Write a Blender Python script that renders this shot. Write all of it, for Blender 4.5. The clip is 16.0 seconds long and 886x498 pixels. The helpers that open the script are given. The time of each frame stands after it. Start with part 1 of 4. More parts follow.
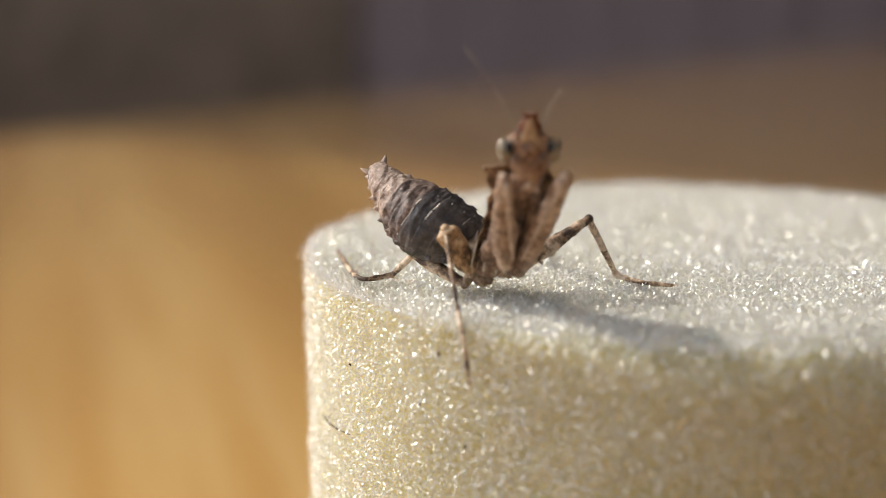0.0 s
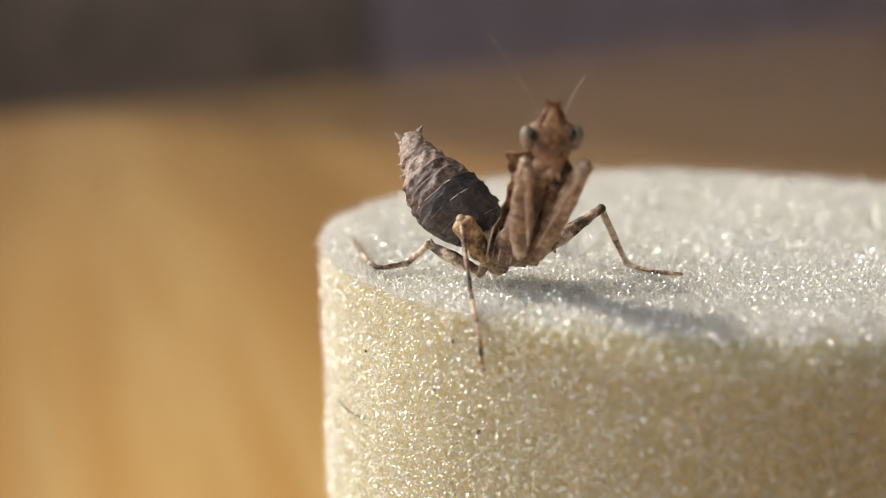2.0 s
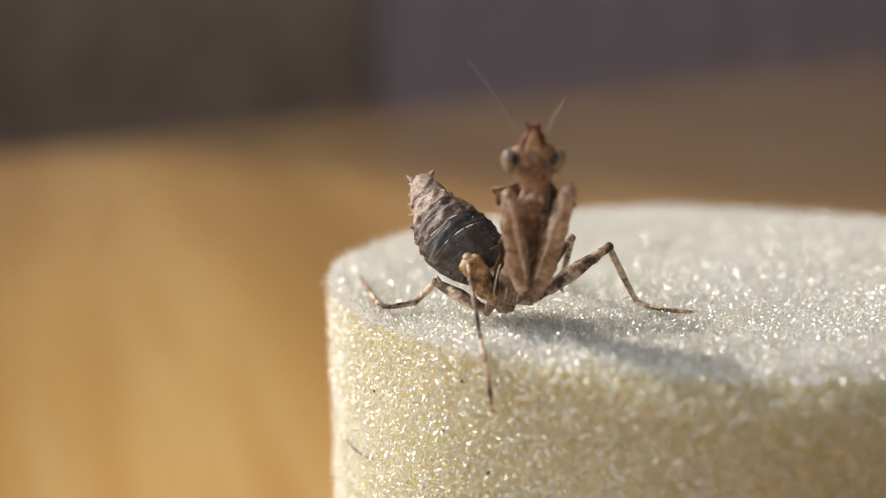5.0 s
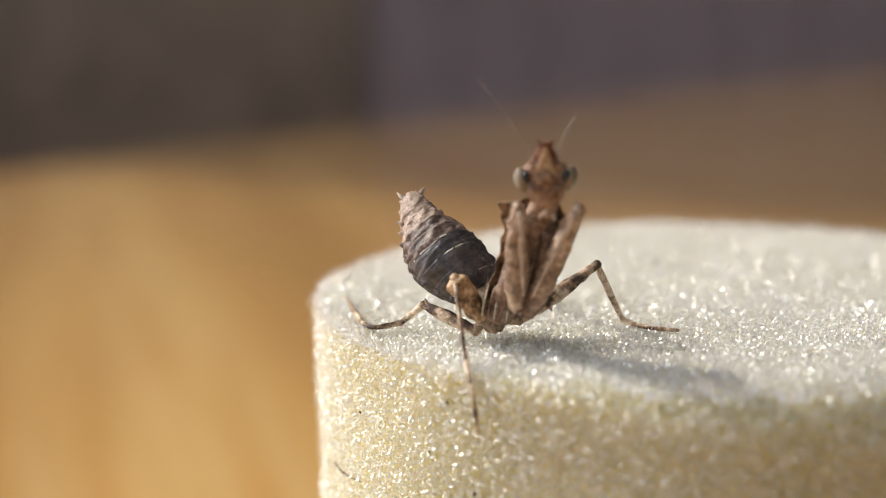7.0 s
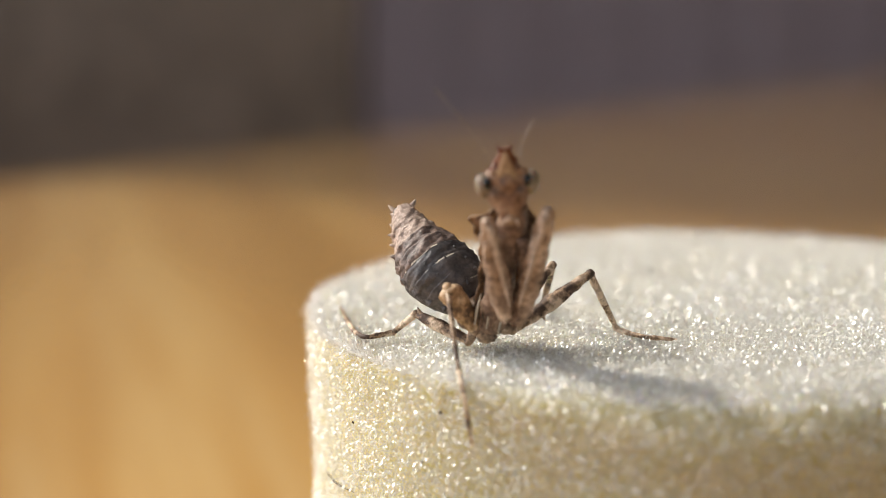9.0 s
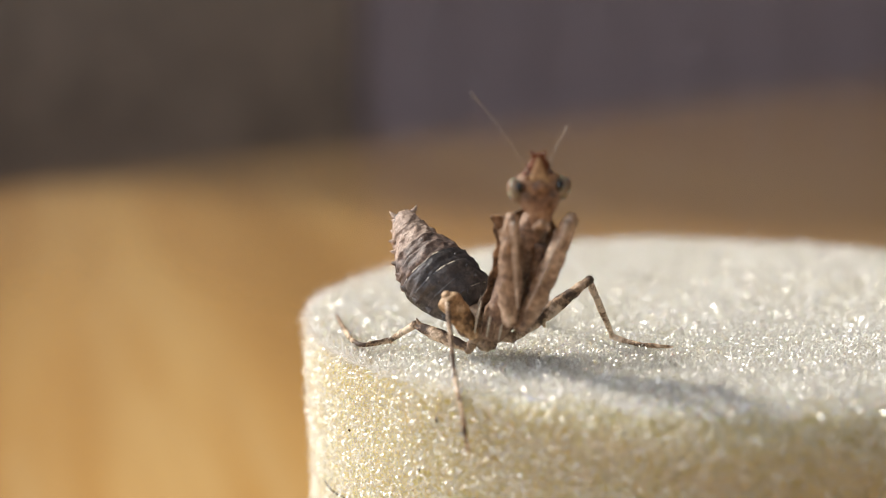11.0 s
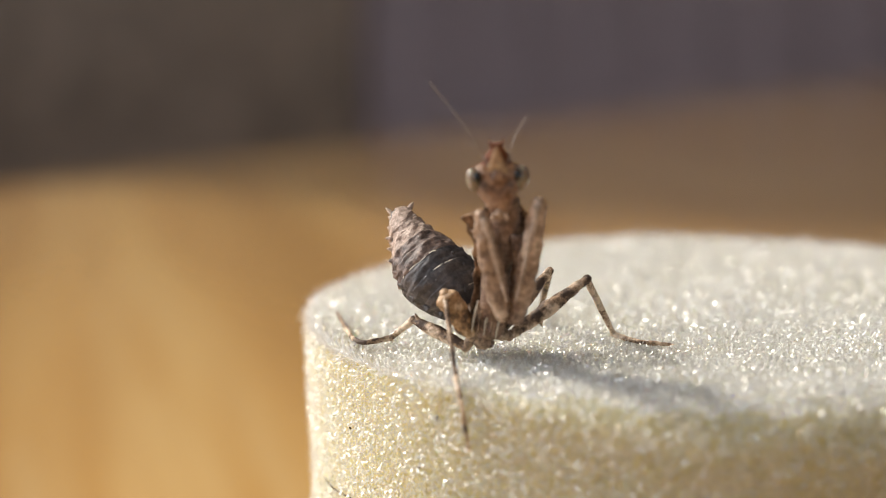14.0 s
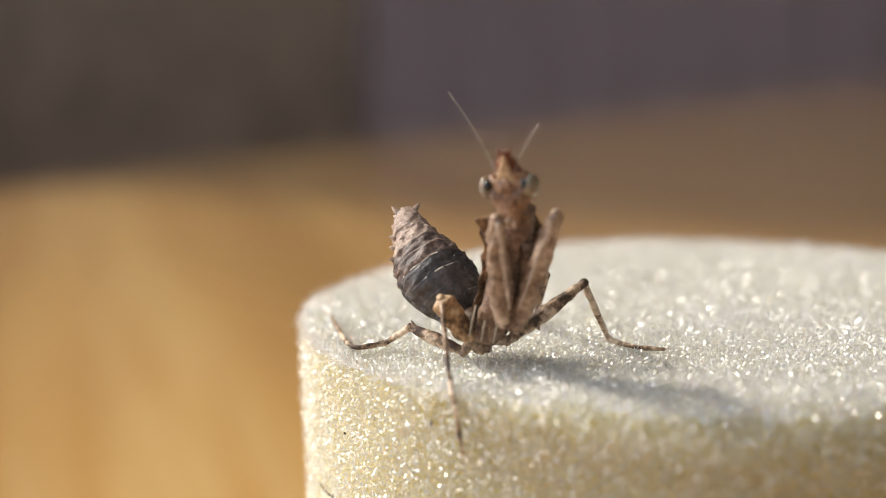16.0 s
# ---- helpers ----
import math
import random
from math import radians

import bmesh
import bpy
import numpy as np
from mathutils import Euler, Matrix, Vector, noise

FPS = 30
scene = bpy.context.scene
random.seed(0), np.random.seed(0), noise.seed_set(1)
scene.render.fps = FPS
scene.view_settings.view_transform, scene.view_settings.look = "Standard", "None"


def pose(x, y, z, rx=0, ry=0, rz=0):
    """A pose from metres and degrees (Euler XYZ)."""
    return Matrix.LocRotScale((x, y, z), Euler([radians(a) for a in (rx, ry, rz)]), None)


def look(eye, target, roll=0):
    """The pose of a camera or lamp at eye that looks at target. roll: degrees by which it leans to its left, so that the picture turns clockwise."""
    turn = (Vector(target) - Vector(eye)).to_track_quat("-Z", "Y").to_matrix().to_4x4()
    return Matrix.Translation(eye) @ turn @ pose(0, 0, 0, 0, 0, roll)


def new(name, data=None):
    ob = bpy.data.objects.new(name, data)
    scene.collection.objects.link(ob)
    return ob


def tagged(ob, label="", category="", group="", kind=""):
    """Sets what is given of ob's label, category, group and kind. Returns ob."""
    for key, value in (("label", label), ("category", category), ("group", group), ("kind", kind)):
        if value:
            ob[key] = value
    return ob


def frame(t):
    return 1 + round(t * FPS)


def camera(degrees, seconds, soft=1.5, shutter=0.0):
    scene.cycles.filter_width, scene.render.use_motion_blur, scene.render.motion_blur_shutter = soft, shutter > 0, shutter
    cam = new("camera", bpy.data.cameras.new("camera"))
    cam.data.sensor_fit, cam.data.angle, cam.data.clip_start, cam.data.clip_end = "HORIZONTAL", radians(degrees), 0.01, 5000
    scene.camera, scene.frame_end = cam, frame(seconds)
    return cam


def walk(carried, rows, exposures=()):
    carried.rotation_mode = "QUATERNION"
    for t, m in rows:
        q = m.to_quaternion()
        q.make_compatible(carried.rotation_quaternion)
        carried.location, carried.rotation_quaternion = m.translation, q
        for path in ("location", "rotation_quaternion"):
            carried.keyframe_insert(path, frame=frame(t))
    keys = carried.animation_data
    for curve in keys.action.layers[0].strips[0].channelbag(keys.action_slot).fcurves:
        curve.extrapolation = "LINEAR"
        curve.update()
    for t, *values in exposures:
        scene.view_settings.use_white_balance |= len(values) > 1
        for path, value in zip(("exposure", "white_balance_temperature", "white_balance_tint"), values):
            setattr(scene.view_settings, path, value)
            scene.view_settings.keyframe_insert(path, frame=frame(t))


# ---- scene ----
MM = 0.001
TOP = 35.0          # height of the foam plug, mm
RAD = 21.62         # its radius, mm

# ---------------------------------------------------------------- camera
cam = camera(34.0, 16.0, soft=0.8)
cam.data.dof.use_dof = True
cam.data.dof.focus_distance = 0.0715
cam.data.dof.aperture_fstop = 22.0
cam.data.dof.aperture_blades = 0

# seconds; eye in mm over the plug's top; degrees down, to the right, roll
PATH = [
    (0, -14.16, -80.34, 16.28, 11.519, -0.000, -0.067),
    (0.5, -14.37, -80.62, 16.30, 11.806, 0.003, 0.127),
    (1, -14.46, -80.62, 16.45, 12.009, -0.129, 0.046),
    (1.5, -14.62, -81.84, 17.24, 12.208, -0.181, -0.015),
    (2, -14.49, -81.71, 17.12, 12.379, -0.296, -0.060),
    (2.5, -14.54, -81.56, 17.15, 12.478, -0.332, -0.053),
    (3, -14.46, -81.70, 17.18, 12.477, -0.460, -0.157),
    (3.5, -14.48, -81.60, 17.06, 12.261, -0.474, -0.210),
    (4, -14.59, -81.37, 17.28, 11.879, -0.607, -0.317),
    (4.2, -14.59, -81.37, 17.28, 11.68, -0.674, -0.34),
    (6.5, -14.03, -80.88, 17.57, 10.667, -0.436, -0.719),
    (7, -13.96, -80.91, 17.60, 10.558, -0.439, -0.851),
    (7.5, -13.80, -80.89, 17.65, 10.363, -0.344, -0.893),
    (8, -13.85, -80.99, 17.64, 10.183, -0.392, -0.936),
    (8.5, -13.84, -80.74, 17.60, 10.113, -0.380, -0.952),
    (9, -13.73, -80.53, 17.47, 10.164, -0.338, -0.951),
    (9.2, -13.73, -80.53, 17.47, 10.05, -0.383, -0.951),
    (11.3, -13.69, -80.61, 17.51, 9.873, -0.205, -0.965),
    (11.5, -13.69, -80.61, 17.51, 9.940, -0.315, -0.965),
    (12, -13.78, -80.70, 17.65, 9.905, -0.244, -0.994),
    (12.5, -13.71, -80.74, 17.62, 9.940, -0.230, -0.949),
    (13, -13.64, -80.74, 17.54, 9.915, -0.280, -1.002),
    (13.5, -13.63, -80.75, 17.47, 9.978, -0.258, -0.968),
    (14, -13.56, -80.58, 17.56, 10.007, -0.352, -1.047),
    (14.5, -13.58, -80.44, 17.47, 9.966, -0.385, -1.029),
    (15, -13.57, -80.51, 17.52, 9.905, -0.350, -1.040),
    (15.5, -13.34, -80.48, 17.55, 9.926, -0.282, -1.030),
    (16, -13.33, -80.49, 17.66, 9.908, -0.313, -1.060),
]
walk(cam, [(t, pose(x * MM, y * MM, (z + TOP) * MM, 90 - down, 0, -right) @ pose(0, 0, 0, 0, 0, roll))
           for t, x, y, z, down, right, roll in PATH],
     exposures=[(0, -0.22), (4, -0.22), (6.5, -0.10), (9, -0.06), (16, -0.06)])

# ---------------------------------------------------------------- light
SUN_AZ, SUN_EL = 31.0, 38.0      # degrees behind straight left; height
to_sun = Vector((-math.cos(radians(SUN_AZ)) * math.cos(radians(SUN_EL)),
                 math.sin(radians(SUN_AZ)) * math.cos(radians(SUN_EL)), math.sin(radians(SUN_EL))))
world = bpy.data.worlds.new("sky")
scene.world = world
world.use_nodes = True
sky = world.node_tree.nodes.new("ShaderNodeTexSky")
sky.sky_type, sky.sun_disc = "NISHITA", False
sky.sun_elevation, sky.sun_rotation = radians(SUN_EL), math.atan2(to_sun.x, to_sun.y)
world.node_tree.links.new(sky.outputs[0], world.node_tree.nodes["Background"].inputs["Color"])
world.node_tree.nodes["Background"].inputs["Strength"].default_value = 0.12
sun = new("sun", bpy.data.lights.new("sun", "SUN"))
sun.data.energy, sun.data.angle, sun.data.color = 3.6, radians(1.5), (1.0, 0.925, 0.795)
sun.matrix_world = look(to_sun * 3, (0, 0, 0))


def fill_light(name, eye, target, width, height, watts, color):
    """An added fill lamp, set in an unseen opening in place of sky light."""
    ob = new(name, bpy.data.lights.new(name, "AREA"))
    ob.data.shape, ob.data.size, ob.data.size_y = "RECTANGLE", width, height
    ob.data.energy, ob.data.color = watts, color
    ob.matrix_world = look(eye, target)


# both fills are added to brighten the shaded sides; neither source is seen
fill_light("side_fill_light", (-1.02, 0.10, 0.75), (0, 0.10, 0.60), 1.4, 1.2, 17, (0.93, 0.95, 1.0))
fill_light("rear_fill_light", (0.1, -1.52, 0.75), (0.1, 0, 0.55), 1.4, 1.2, 1.7, (0.99, 0.97, 0.92))


# ---------------------------------------------------------------- materials
def material(name, base, rough=0.6, metal=0.0, spec=0.5):
    m = bpy.data.materials.new(name)
    m.use_nodes = True
    b = m.node_tree.nodes["Principled BSDF"]
    b.inputs["Base Color"].default_value = (*base, 1)
    b.inputs["Roughness"].default_value = rough
    b.inputs["Metallic"].default_value = metal
    b.inputs["Specular IOR Level"].default_value = spec
    return m, m.node_tree, b


def node(tree, kind, **values):
    n = tree.nodes.new(kind)
    for k, v in values.items():
        n.inputs[k].default_value = v
    return n


def coords(tree, scale=(1, 1, 1), turn=(0, 0, 0)):
    tc = tree.nodes.new("ShaderNodeTexCoord")
    mp = node(tree, "ShaderNodeMapping", Scale=scale, Rotation=turn)
    tree.links.new(tc.outputs["Object"], mp.inputs["Vector"])
    return mp.outputs["Vector"]


def ramp(tree, fac, stops):
    r = tree.nodes.new("ShaderNodeValToRGB")
    e = r.color_ramp.elements
    while len(e) < len(stops):
        e.new(0.5)
    for el, (p, c) in zip(e, stops):
        el.position, el.color = p, (*c, 1)
    tree.links.new(fac, r.inputs["Fac"])
    return r.outputs["Color"]


def mix(tree, fac, a, b, blend="MIX"):
    m = tree.nodes.new("ShaderNodeMix")
    m.data_type, m.blend_type = "RGBA", blend
    for sock, v in ((m.inputs[0], fac), (m.inputs[6], a), (m.inputs[7], b)):
        if isinstance(v, (int, float)):
            sock.default_value = v
        elif isinstance(v, tuple):
            sock.default_value = (*v, 1)
        else:
            tree.links.new(v, sock)
    return m.outputs[2]


def bump(tree, b, height, strength, distance):
    n = node(tree, "ShaderNodeBump", Strength=strength, Distance=distance)
    tree.links.new(height, n.inputs["Height"])
    tree.links.new(n.outputs["Normal"], b.inputs["Normal"])


def mottled(name, colors, scale, rough=0.6, spec=0.4, relief=0.5, fine=4.0, spread=0.34):
    """Insect skin: patches of colours with fine grain and relief; scale in patches per metre."""
    m, tr, b = material(name, colors[0], rough, 0, spec)
    v = coords(tr)
    n1 = node(tr, "ShaderNodeTexNoise", Scale=scale, Detail=5.0, Roughness=0.65)
    n2 = node(tr, "ShaderNodeTexNoise", Scale=scale * fine, Detail=3.0, Roughness=0.7)
    for n in (n1, n2):
        tr.links.new(v, n.inputs["Vector"])
    k = len(colors) - 1
    c = ramp(tr, n1.outputs["Fac"], [(0.5 - spread / 2 + spread * i / max(k, 1), col) for i, col in enumerate(colors)])
    g = ramp(tr, n2.outputs["Fac"], [(0.3, (0.6, 0.6, 0.6)), (0.7, (1.25, 1.22, 1.2))])
    tr.links.new(mix(tr, 0.75, c, g, "MULTIPLY"), b.inputs["Base Color"])
    rr = ramp(tr, n2.outputs["Fac"], [(0.3, (rough + 0.15,) * 3), (0.7, (max(rough - 0.12, 0.05),) * 3)])
    tr.links.new(rr, b.inputs["Roughness"])
    bump(tr, b, n2.outputs["Fac"], relief, 0.00012)
    return m


def foam_body_material(name, low, high):
    m, tr, b = material(name, high, 0.75, 0, 0.3)
    v = coords(tr)
    cells = node(tr, "ShaderNodeTexVoronoi", Scale=3400.0)
    tr.links.new(v, cells.inputs["Vector"])
    big = node(tr, "ShaderNodeTexNoise", Scale=160.0, Detail=4.0)
    tr.links.new(v, big.inputs["Vector"])
    c = ramp(tr, big.outputs["Fac"], [(0.3, low), (0.7, high)])
    c = mix(tr, 0.5, c, ramp(tr, cells.outputs["Distance"], [(0.1, (0.75, 0.72, 0.62)), (0.6, (1.1, 1.1, 1.1))]), "MULTIPLY")
    tr.links.new(c, b.inputs["Base Color"])
    b.inputs["Subsurface Weight"].default_value = 1.0
    b.inputs["Subsurface Radius"].default_value = (1.0, 0.86, 0.5)
    b.inputs["Subsurface Scale"].default_value = 0.0035
    bump(tr, b, cells.outputs["Distance"], 1.0, 0.0002)
    return m


def foam_film_material(name, low, high, rough, gloss, body):
    """Thin clear polymer: most light goes straight through, some is scattered, a little is mirrored."""
    m, tr, b = material(name, high, 0.5)
    tr.nodes.remove(b)
    geo = tr.nodes.new("ShaderNodeNewGeometry")
    tone = ramp(tr, geo.outputs["Random Per Island"], [(0.0, low), (1.0, high)])
    matt, shine = node(tr, "ShaderNodeBsdfDiffuse"), node(tr, "ShaderNodeBsdfAnisotropic")
    glow, clear = node(tr, "ShaderNodeBsdfTranslucent"), tr.nodes.new("ShaderNodeBsdfTransparent")
    shine.inputs["Color"].default_value = (1.0, 0.99, 0.96, 1)
    tr.links.new(ramp(tr, geo.outputs["Random Per Island"], [(0.0, (rough[0],) * 3), (1.0, (rough[1],) * 3)]), shine.inputs["Roughness"])
    last = None
    for fac, upper in ((0.45, glow), (1 - body, clear), (gloss, shine)):
        both = node(tr, "ShaderNodeMixShader", Fac=fac)
        tr.links.new((last or matt).outputs[0], both.inputs[1])
        tr.links.new(upper.outputs[0], both.inputs[2])
        last = both
    for n in (matt, glow):
        tr.links.new(tone, n.inputs["Color"])
    tr.links.new(last.outputs[0], tr.nodes["Material Output"].inputs["Surface"])
    return m


def wood_material():
    m, tr, b = material("pine_wood", (0.5, 0.25, 0.08), 0.26, 0, 1.0)
    b.inputs["Coat Weight"].default_value = 0.8
    b.inputs["Coat Roughness"].default_value = 0.16
    v = coords(tr, (1, 1, 1), (0, 0, radians(33.4)))
    streak = node(tr, "ShaderNodeMapping", Scale=(26.0, 1.6, 26.0))
    tr.links.new(v, streak.inputs["Vector"])
    n1 = node(tr, "ShaderNodeTexNoise", Scale=1.6, Detail=6.0, Roughness=0.6)
    tr.links.new(streak.outputs["Vector"], n1.inputs["Vector"])
    rings = tr.nodes.new("ShaderNodeTexWave")
    rings.wave_type, rings.bands_direction = "BANDS", "X"
    for k, val in (("Scale", 6.0), ("Distortion", 9.0), ("Detail", 3.0), ("Detail Scale", 0.8)):
        rings.inputs[k].default_value = val
    soft = node(tr, "ShaderNodeMapping", Scale=(1.0, 0.12, 1.0))
    tr.links.new(v, soft.inputs["Vector"])
    tr.links.new(soft.outputs["Vector"], rings.inputs["Vector"])
    c1 = ramp(tr, n1.outputs["Fac"], [(0.3, (0.475, 0.25, 0.069)), (0.52, (0.60, 0.336, 0.101)), (0.64, (0.685, 0.42, 0.148)), (0.76, (0.77, 0.53, 0.23))])
    c2 = ramp(tr, rings.outputs["Fac"], [(0.0, (0.82, 0.78, 0.7)), (0.6, (1.05, 1.05, 1.05))])
    # pale streaks along the grain: soft reflections painted into the colour
    thin = node(tr, "ShaderNodeMapping", Scale=(62.0, 5.0, 62.0))
    tr.links.new(v, thin.inputs["Vector"])
    n2 = node(tr, "ShaderNodeTexNoise", Scale=1.0, Detail=2.0, Distortion=0.6)
    tr.links.new(thin.outputs["Vector"], n2.inputs["Vector"])
    glare = ramp(tr, n2.outputs["Fac"], [(0.58, (0.0, 0.0, 0.0)), (0.76, (0.5, 0.5, 0.5))])
    tr.links.new(mix(tr, glare, mix(tr, 0.8, c1, c2, "MULTIPLY"), (0.80, 0.575, 0.27)), b.inputs["Base Color"])
    bump(tr, b, n1.outputs["Fac"], 0.15, 0.0006)
    return m


def plaster(name, color, rough=0.85):
    m, tr, b = material(name, color, rough, 0, 0.25)
    v = coords(tr)
    n1 = node(tr, "ShaderNodeTexNoise", Scale=1.7, Detail=6.0)
    n2 = node(tr, "ShaderNodeTexNoise", Scale=90.0, Detail=3.0)
    for n in (n1, n2):
        tr.links.new(v, n.inputs["Vector"])
    c = ramp(tr, n1.outputs["Fac"], [(0.3, tuple(0.88 * x for x in color)), (0.7, tuple(min(1, 1.1 * x) for x in color))])
    tr.links.new(c, b.inputs["Base Color"])
    bump(tr, b, n2.outputs["Fac"], 0.25, 0.002)
    return m


# one foam in two tones: the second puts sunlight on the top into colour
FOAM = foam_body_material("foam_base", (0.565, 0.50, 0.24), (0.645, 0.58, 0.335))
FOAM_TOP_LIT = foam_body_material("foam_top_sunlit", (0.83, 0.795, 0.67), (0.90, 0.875, 0.78))
WOOD = wood_material()
CELLS = foam_film_material("foam_struts", (0.88, 0.87, 0.84), (0.95, 0.95, 0.95), (0.34, 0.62), 0.20, 0.50)
FILMS = foam_film_material("foam_films", (0.82, 0.75, 0.55), (0.92, 0.89, 0.78), (0.29, 0.58), 0.37, 0.17)
CURTAIN = plaster("mauve_curtain_cloth", (0.54, 0.435, 0.45), 0.95)
WALL_PALE, WALL_DARK = plaster("cream_wall_paint", (0.62, 0.58, 0.52)), plaster("mauve_wall_paint", (0.56, 0.46, 0.475))
FLOOR, CEILING = plaster("dark_carpet", (0.12, 0.10, 0.09), 0.95), plaster("ceiling_paint", (0.75, 0.74, 0.72))
DARK_WOOD = mottled("dark_stained_wood", [(0.18, 0.126, 0.088), (0.265, 0.19, 0.136)], 9.0, 0.5)
SKIN_HEAD = mottled("rust_head_skin", [(0.12, 0.060, 0.034), (0.30, 0.163, 0.092), (0.50, 0.325, 0.205)], 1300, 0.5, 0.4, spread=0.28)
SKIN_HORN = mottled("dark_red_horn", [(0.13, 0.04, 0.02), (0.24, 0.08, 0.03)], 1800, 0.45)
HORN_FRONT = mottled("amber_horn_front", [(0.38, 0.21, 0.10), (0.60, 0.42, 0.24)], 1500, 0.45)
SKIN_BROWN = mottled("brown_skin", [(0.075, 0.048, 0.033), (0.23, 0.145, 0.09), (0.42, 0.285, 0.185)], 1100, 0.55, spread=0.24)
SKIN_FORE = mottled("tan_foreleg_skin", [(0.22, 0.142, 0.096), (0.45, 0.31, 0.215), (0.70, 0.54, 0.41)], 1000, 0.5, spread=0.3)
# the claw's bright lit edge is put into its colour
CLAW_LIT = mottled("claw_lit_tone", [(0.42, 0.31, 0.23), (0.70, 0.57, 0.46)], 1400, 0.4)
SKIN_LEG = mottled("banded_leg_skin", [(0.10, 0.062, 0.042), (0.40, 0.265, 0.165), (0.76, 0.60, 0.44)], 950, 0.55, spread=0.16)
SKIN_THIGH = mottled("orange_brown_thigh_skin", [(0.12, 0.068, 0.035), (0.40, 0.235, 0.11), (0.66, 0.47, 0.29)], 1200, 0.5, spread=0.24)
SKIN_THORAX = mottled("dark_thorax_skin", [(0.14, 0.092, 0.064), (0.44, 0.30, 0.195), (0.70, 0.54, 0.38)], 1300, 0.5)
SKIN_CHEST = mottled("dark_chest_skin", [(0.11, 0.068, 0.048), (0.28, 0.175, 0.118), (0.45, 0.31, 0.215)], 1300, 0.5)
SKIN_ABDOMEN = mottled("black_abdomen_skin", [(0.036, 0.033, 0.034), (0.072, 0.063, 0.062), (0.14, 0.117, 0.108)], 900, 0.42, 0.5)
SKIN_MID = mottled("grey_brown_abdomen_skin", [(0.085, 0.065, 0.057), (0.195, 0.14, 0.116), (0.345, 0.25, 0.20)], 1300, 0.5)
SKIN_TIP = mottled("pinkish_abdomen_skin", [(0.29, 0.21, 0.165), (0.44, 0.325, 0.26), (0.64, 0.505, 0.415)], 1500, 0.6)
PALE = mottled("cream_edge_skin", [(0.45, 0.39, 0.30), (0.68, 0.61, 0.49)], 2500, 0.5)
ANTENNA = mottled("pale_antenna_skin", [(0.27, 0.21, 0.17), (0.55, 0.46, 0.38)], 3000, 0.4)
EYE, _t, _b = material("glassy_eye", (0.25, 0.20, 0.14), 0.16, 0, 0.5)
_b.inputs["Subsurface Weight"].default_value = 0.35
_b.inputs["Subsurface Scale"].default_value = 0.0004
PUPIL, _t, _b = material("dark_pupil", (0.012, 0.010, 0.009), 0.15, 0, 0.6)
DEBRIS, _t, _b = material("dark_debris", (0.05, 0.03, 0.018), 0.7)


# ---------------------------------------------------------------- building helpers
def link_mesh(name, me, mats, parent=None, label="", smooth=False):
    for m in (mats if isinstance(mats, (list, tuple)) else [mats]):
        me.materials.append(m)
    if smooth:
        me.polygons.foreach_set("use_smooth", [True] * len(me.polygons))
    ob = new(name, me)
    if parent is not None:
        ob.parent = parent
    return tagged(ob, label) if label else ob


def part(name, bm, mats, parent=None, label="", smooth=True):
    bmesh.ops.recalc_face_normals(bm, faces=bm.faces)
    me = bpy.data.meshes.new(name)
    bm.to_mesh(me)
    bm.free()
    return link_mesh(name, me, mats, parent, label, smooth)


def box(bm, lo, hi, bevel=0.0):
    made = bmesh.ops.create_cube(bm, size=1.0, matrix=Matrix.LocRotScale(
        [(a + b) / 2 for a, b in zip(lo, hi)], None, [b - a for a, b in zip(lo, hi)]))
    if bevel:
        edges = list({e for v in made["verts"] for e in v.link_edges})
        bmesh.ops.bevel(bm, geom=edges, offset=bevel, segments=3, profile=0.5, affect="EDGES")
    return bm


def spline(points, count):
    """A smooth line through rows of numbers, sampled evenly along its length."""
    p = np.array(points, float)
    p = np.vstack([2 * p[0] - p[1], p, 2 * p[-1] - p[-2]])
    out = []
    k = len(points) - 1
    for u in np.linspace(0, k, count):
        i = min(int(u), k - 1)
        t = u - i
        a, b, c, d = p[i:i + 4]
        out.append(0.5 * (2 * b + (c - a) * t + (2 * a - 5 * b + 4 * c - d) * t * t + (3 * b - a - 3 * c + d) * t ** 3))
    return np.array(out)


def sweep(bm, rows, sides=12, count=16, side=(1, 0, 0), rough=0.0, seed=0.0, mat=0):
    """A limb: rows of (x, y, z, half width, half depth) in mm, smoothed; 'side' is the width's direction."""
    line = spline(rows, count)
    line[:, 3:] = np.maximum(line[:, 3:], 0.01)
    rings = []
    for i, (x, y, z, a, b) in enumerate(line):
        q = line[min(i + 1, count - 1), :3] - line[max(i - 1, 0), :3]
        d = Vector(q).normalized()
        w = Vector(side)
        w = (w - d * w.dot(d)).normalized()
        h = d.cross(w)
        ring = []
        for j in range(sides):
            an = 2 * math.pi * j / sides
            k = 1 + rough * noise.noise(Vector((x * 2.3 + seed, y * 2.3 + math.cos(an) * 1.3, z * 2.3 + math.sin(an) * 1.3)))
            ring.append(bm.verts.new((Vector((x, y, z)) + w * a * k * math.cos(an) + h * b * k * math.sin(an)) * MM))
        rings.append(ring)
    for r0, r1 in zip(rings, rings[1:]):
        for j in range(sides):
            bm.faces.new((r0[j], r0[(j + 1) % sides], r1[(j + 1) % sides], r1[j])).material_index = mat
    bm.faces.new(rings[0][::-1]).material_index = mat
    bm.faces.new(rings[-1]).material_index = mat
    return bm


def spike(bm, base, tip, radius, sides=6, mat=0):
    b, t = Vector(base), Vector(tip)
    mid = b.lerp(t, 0.5)
    return sweep(bm, [(*b, radius, radius), (*mid, radius * 0.6, radius * 0.6), (*t, 0.012, 0.012)], sides, 5,
                 (0.31, 0.9, 0.2), 0.15, t.x, mat)


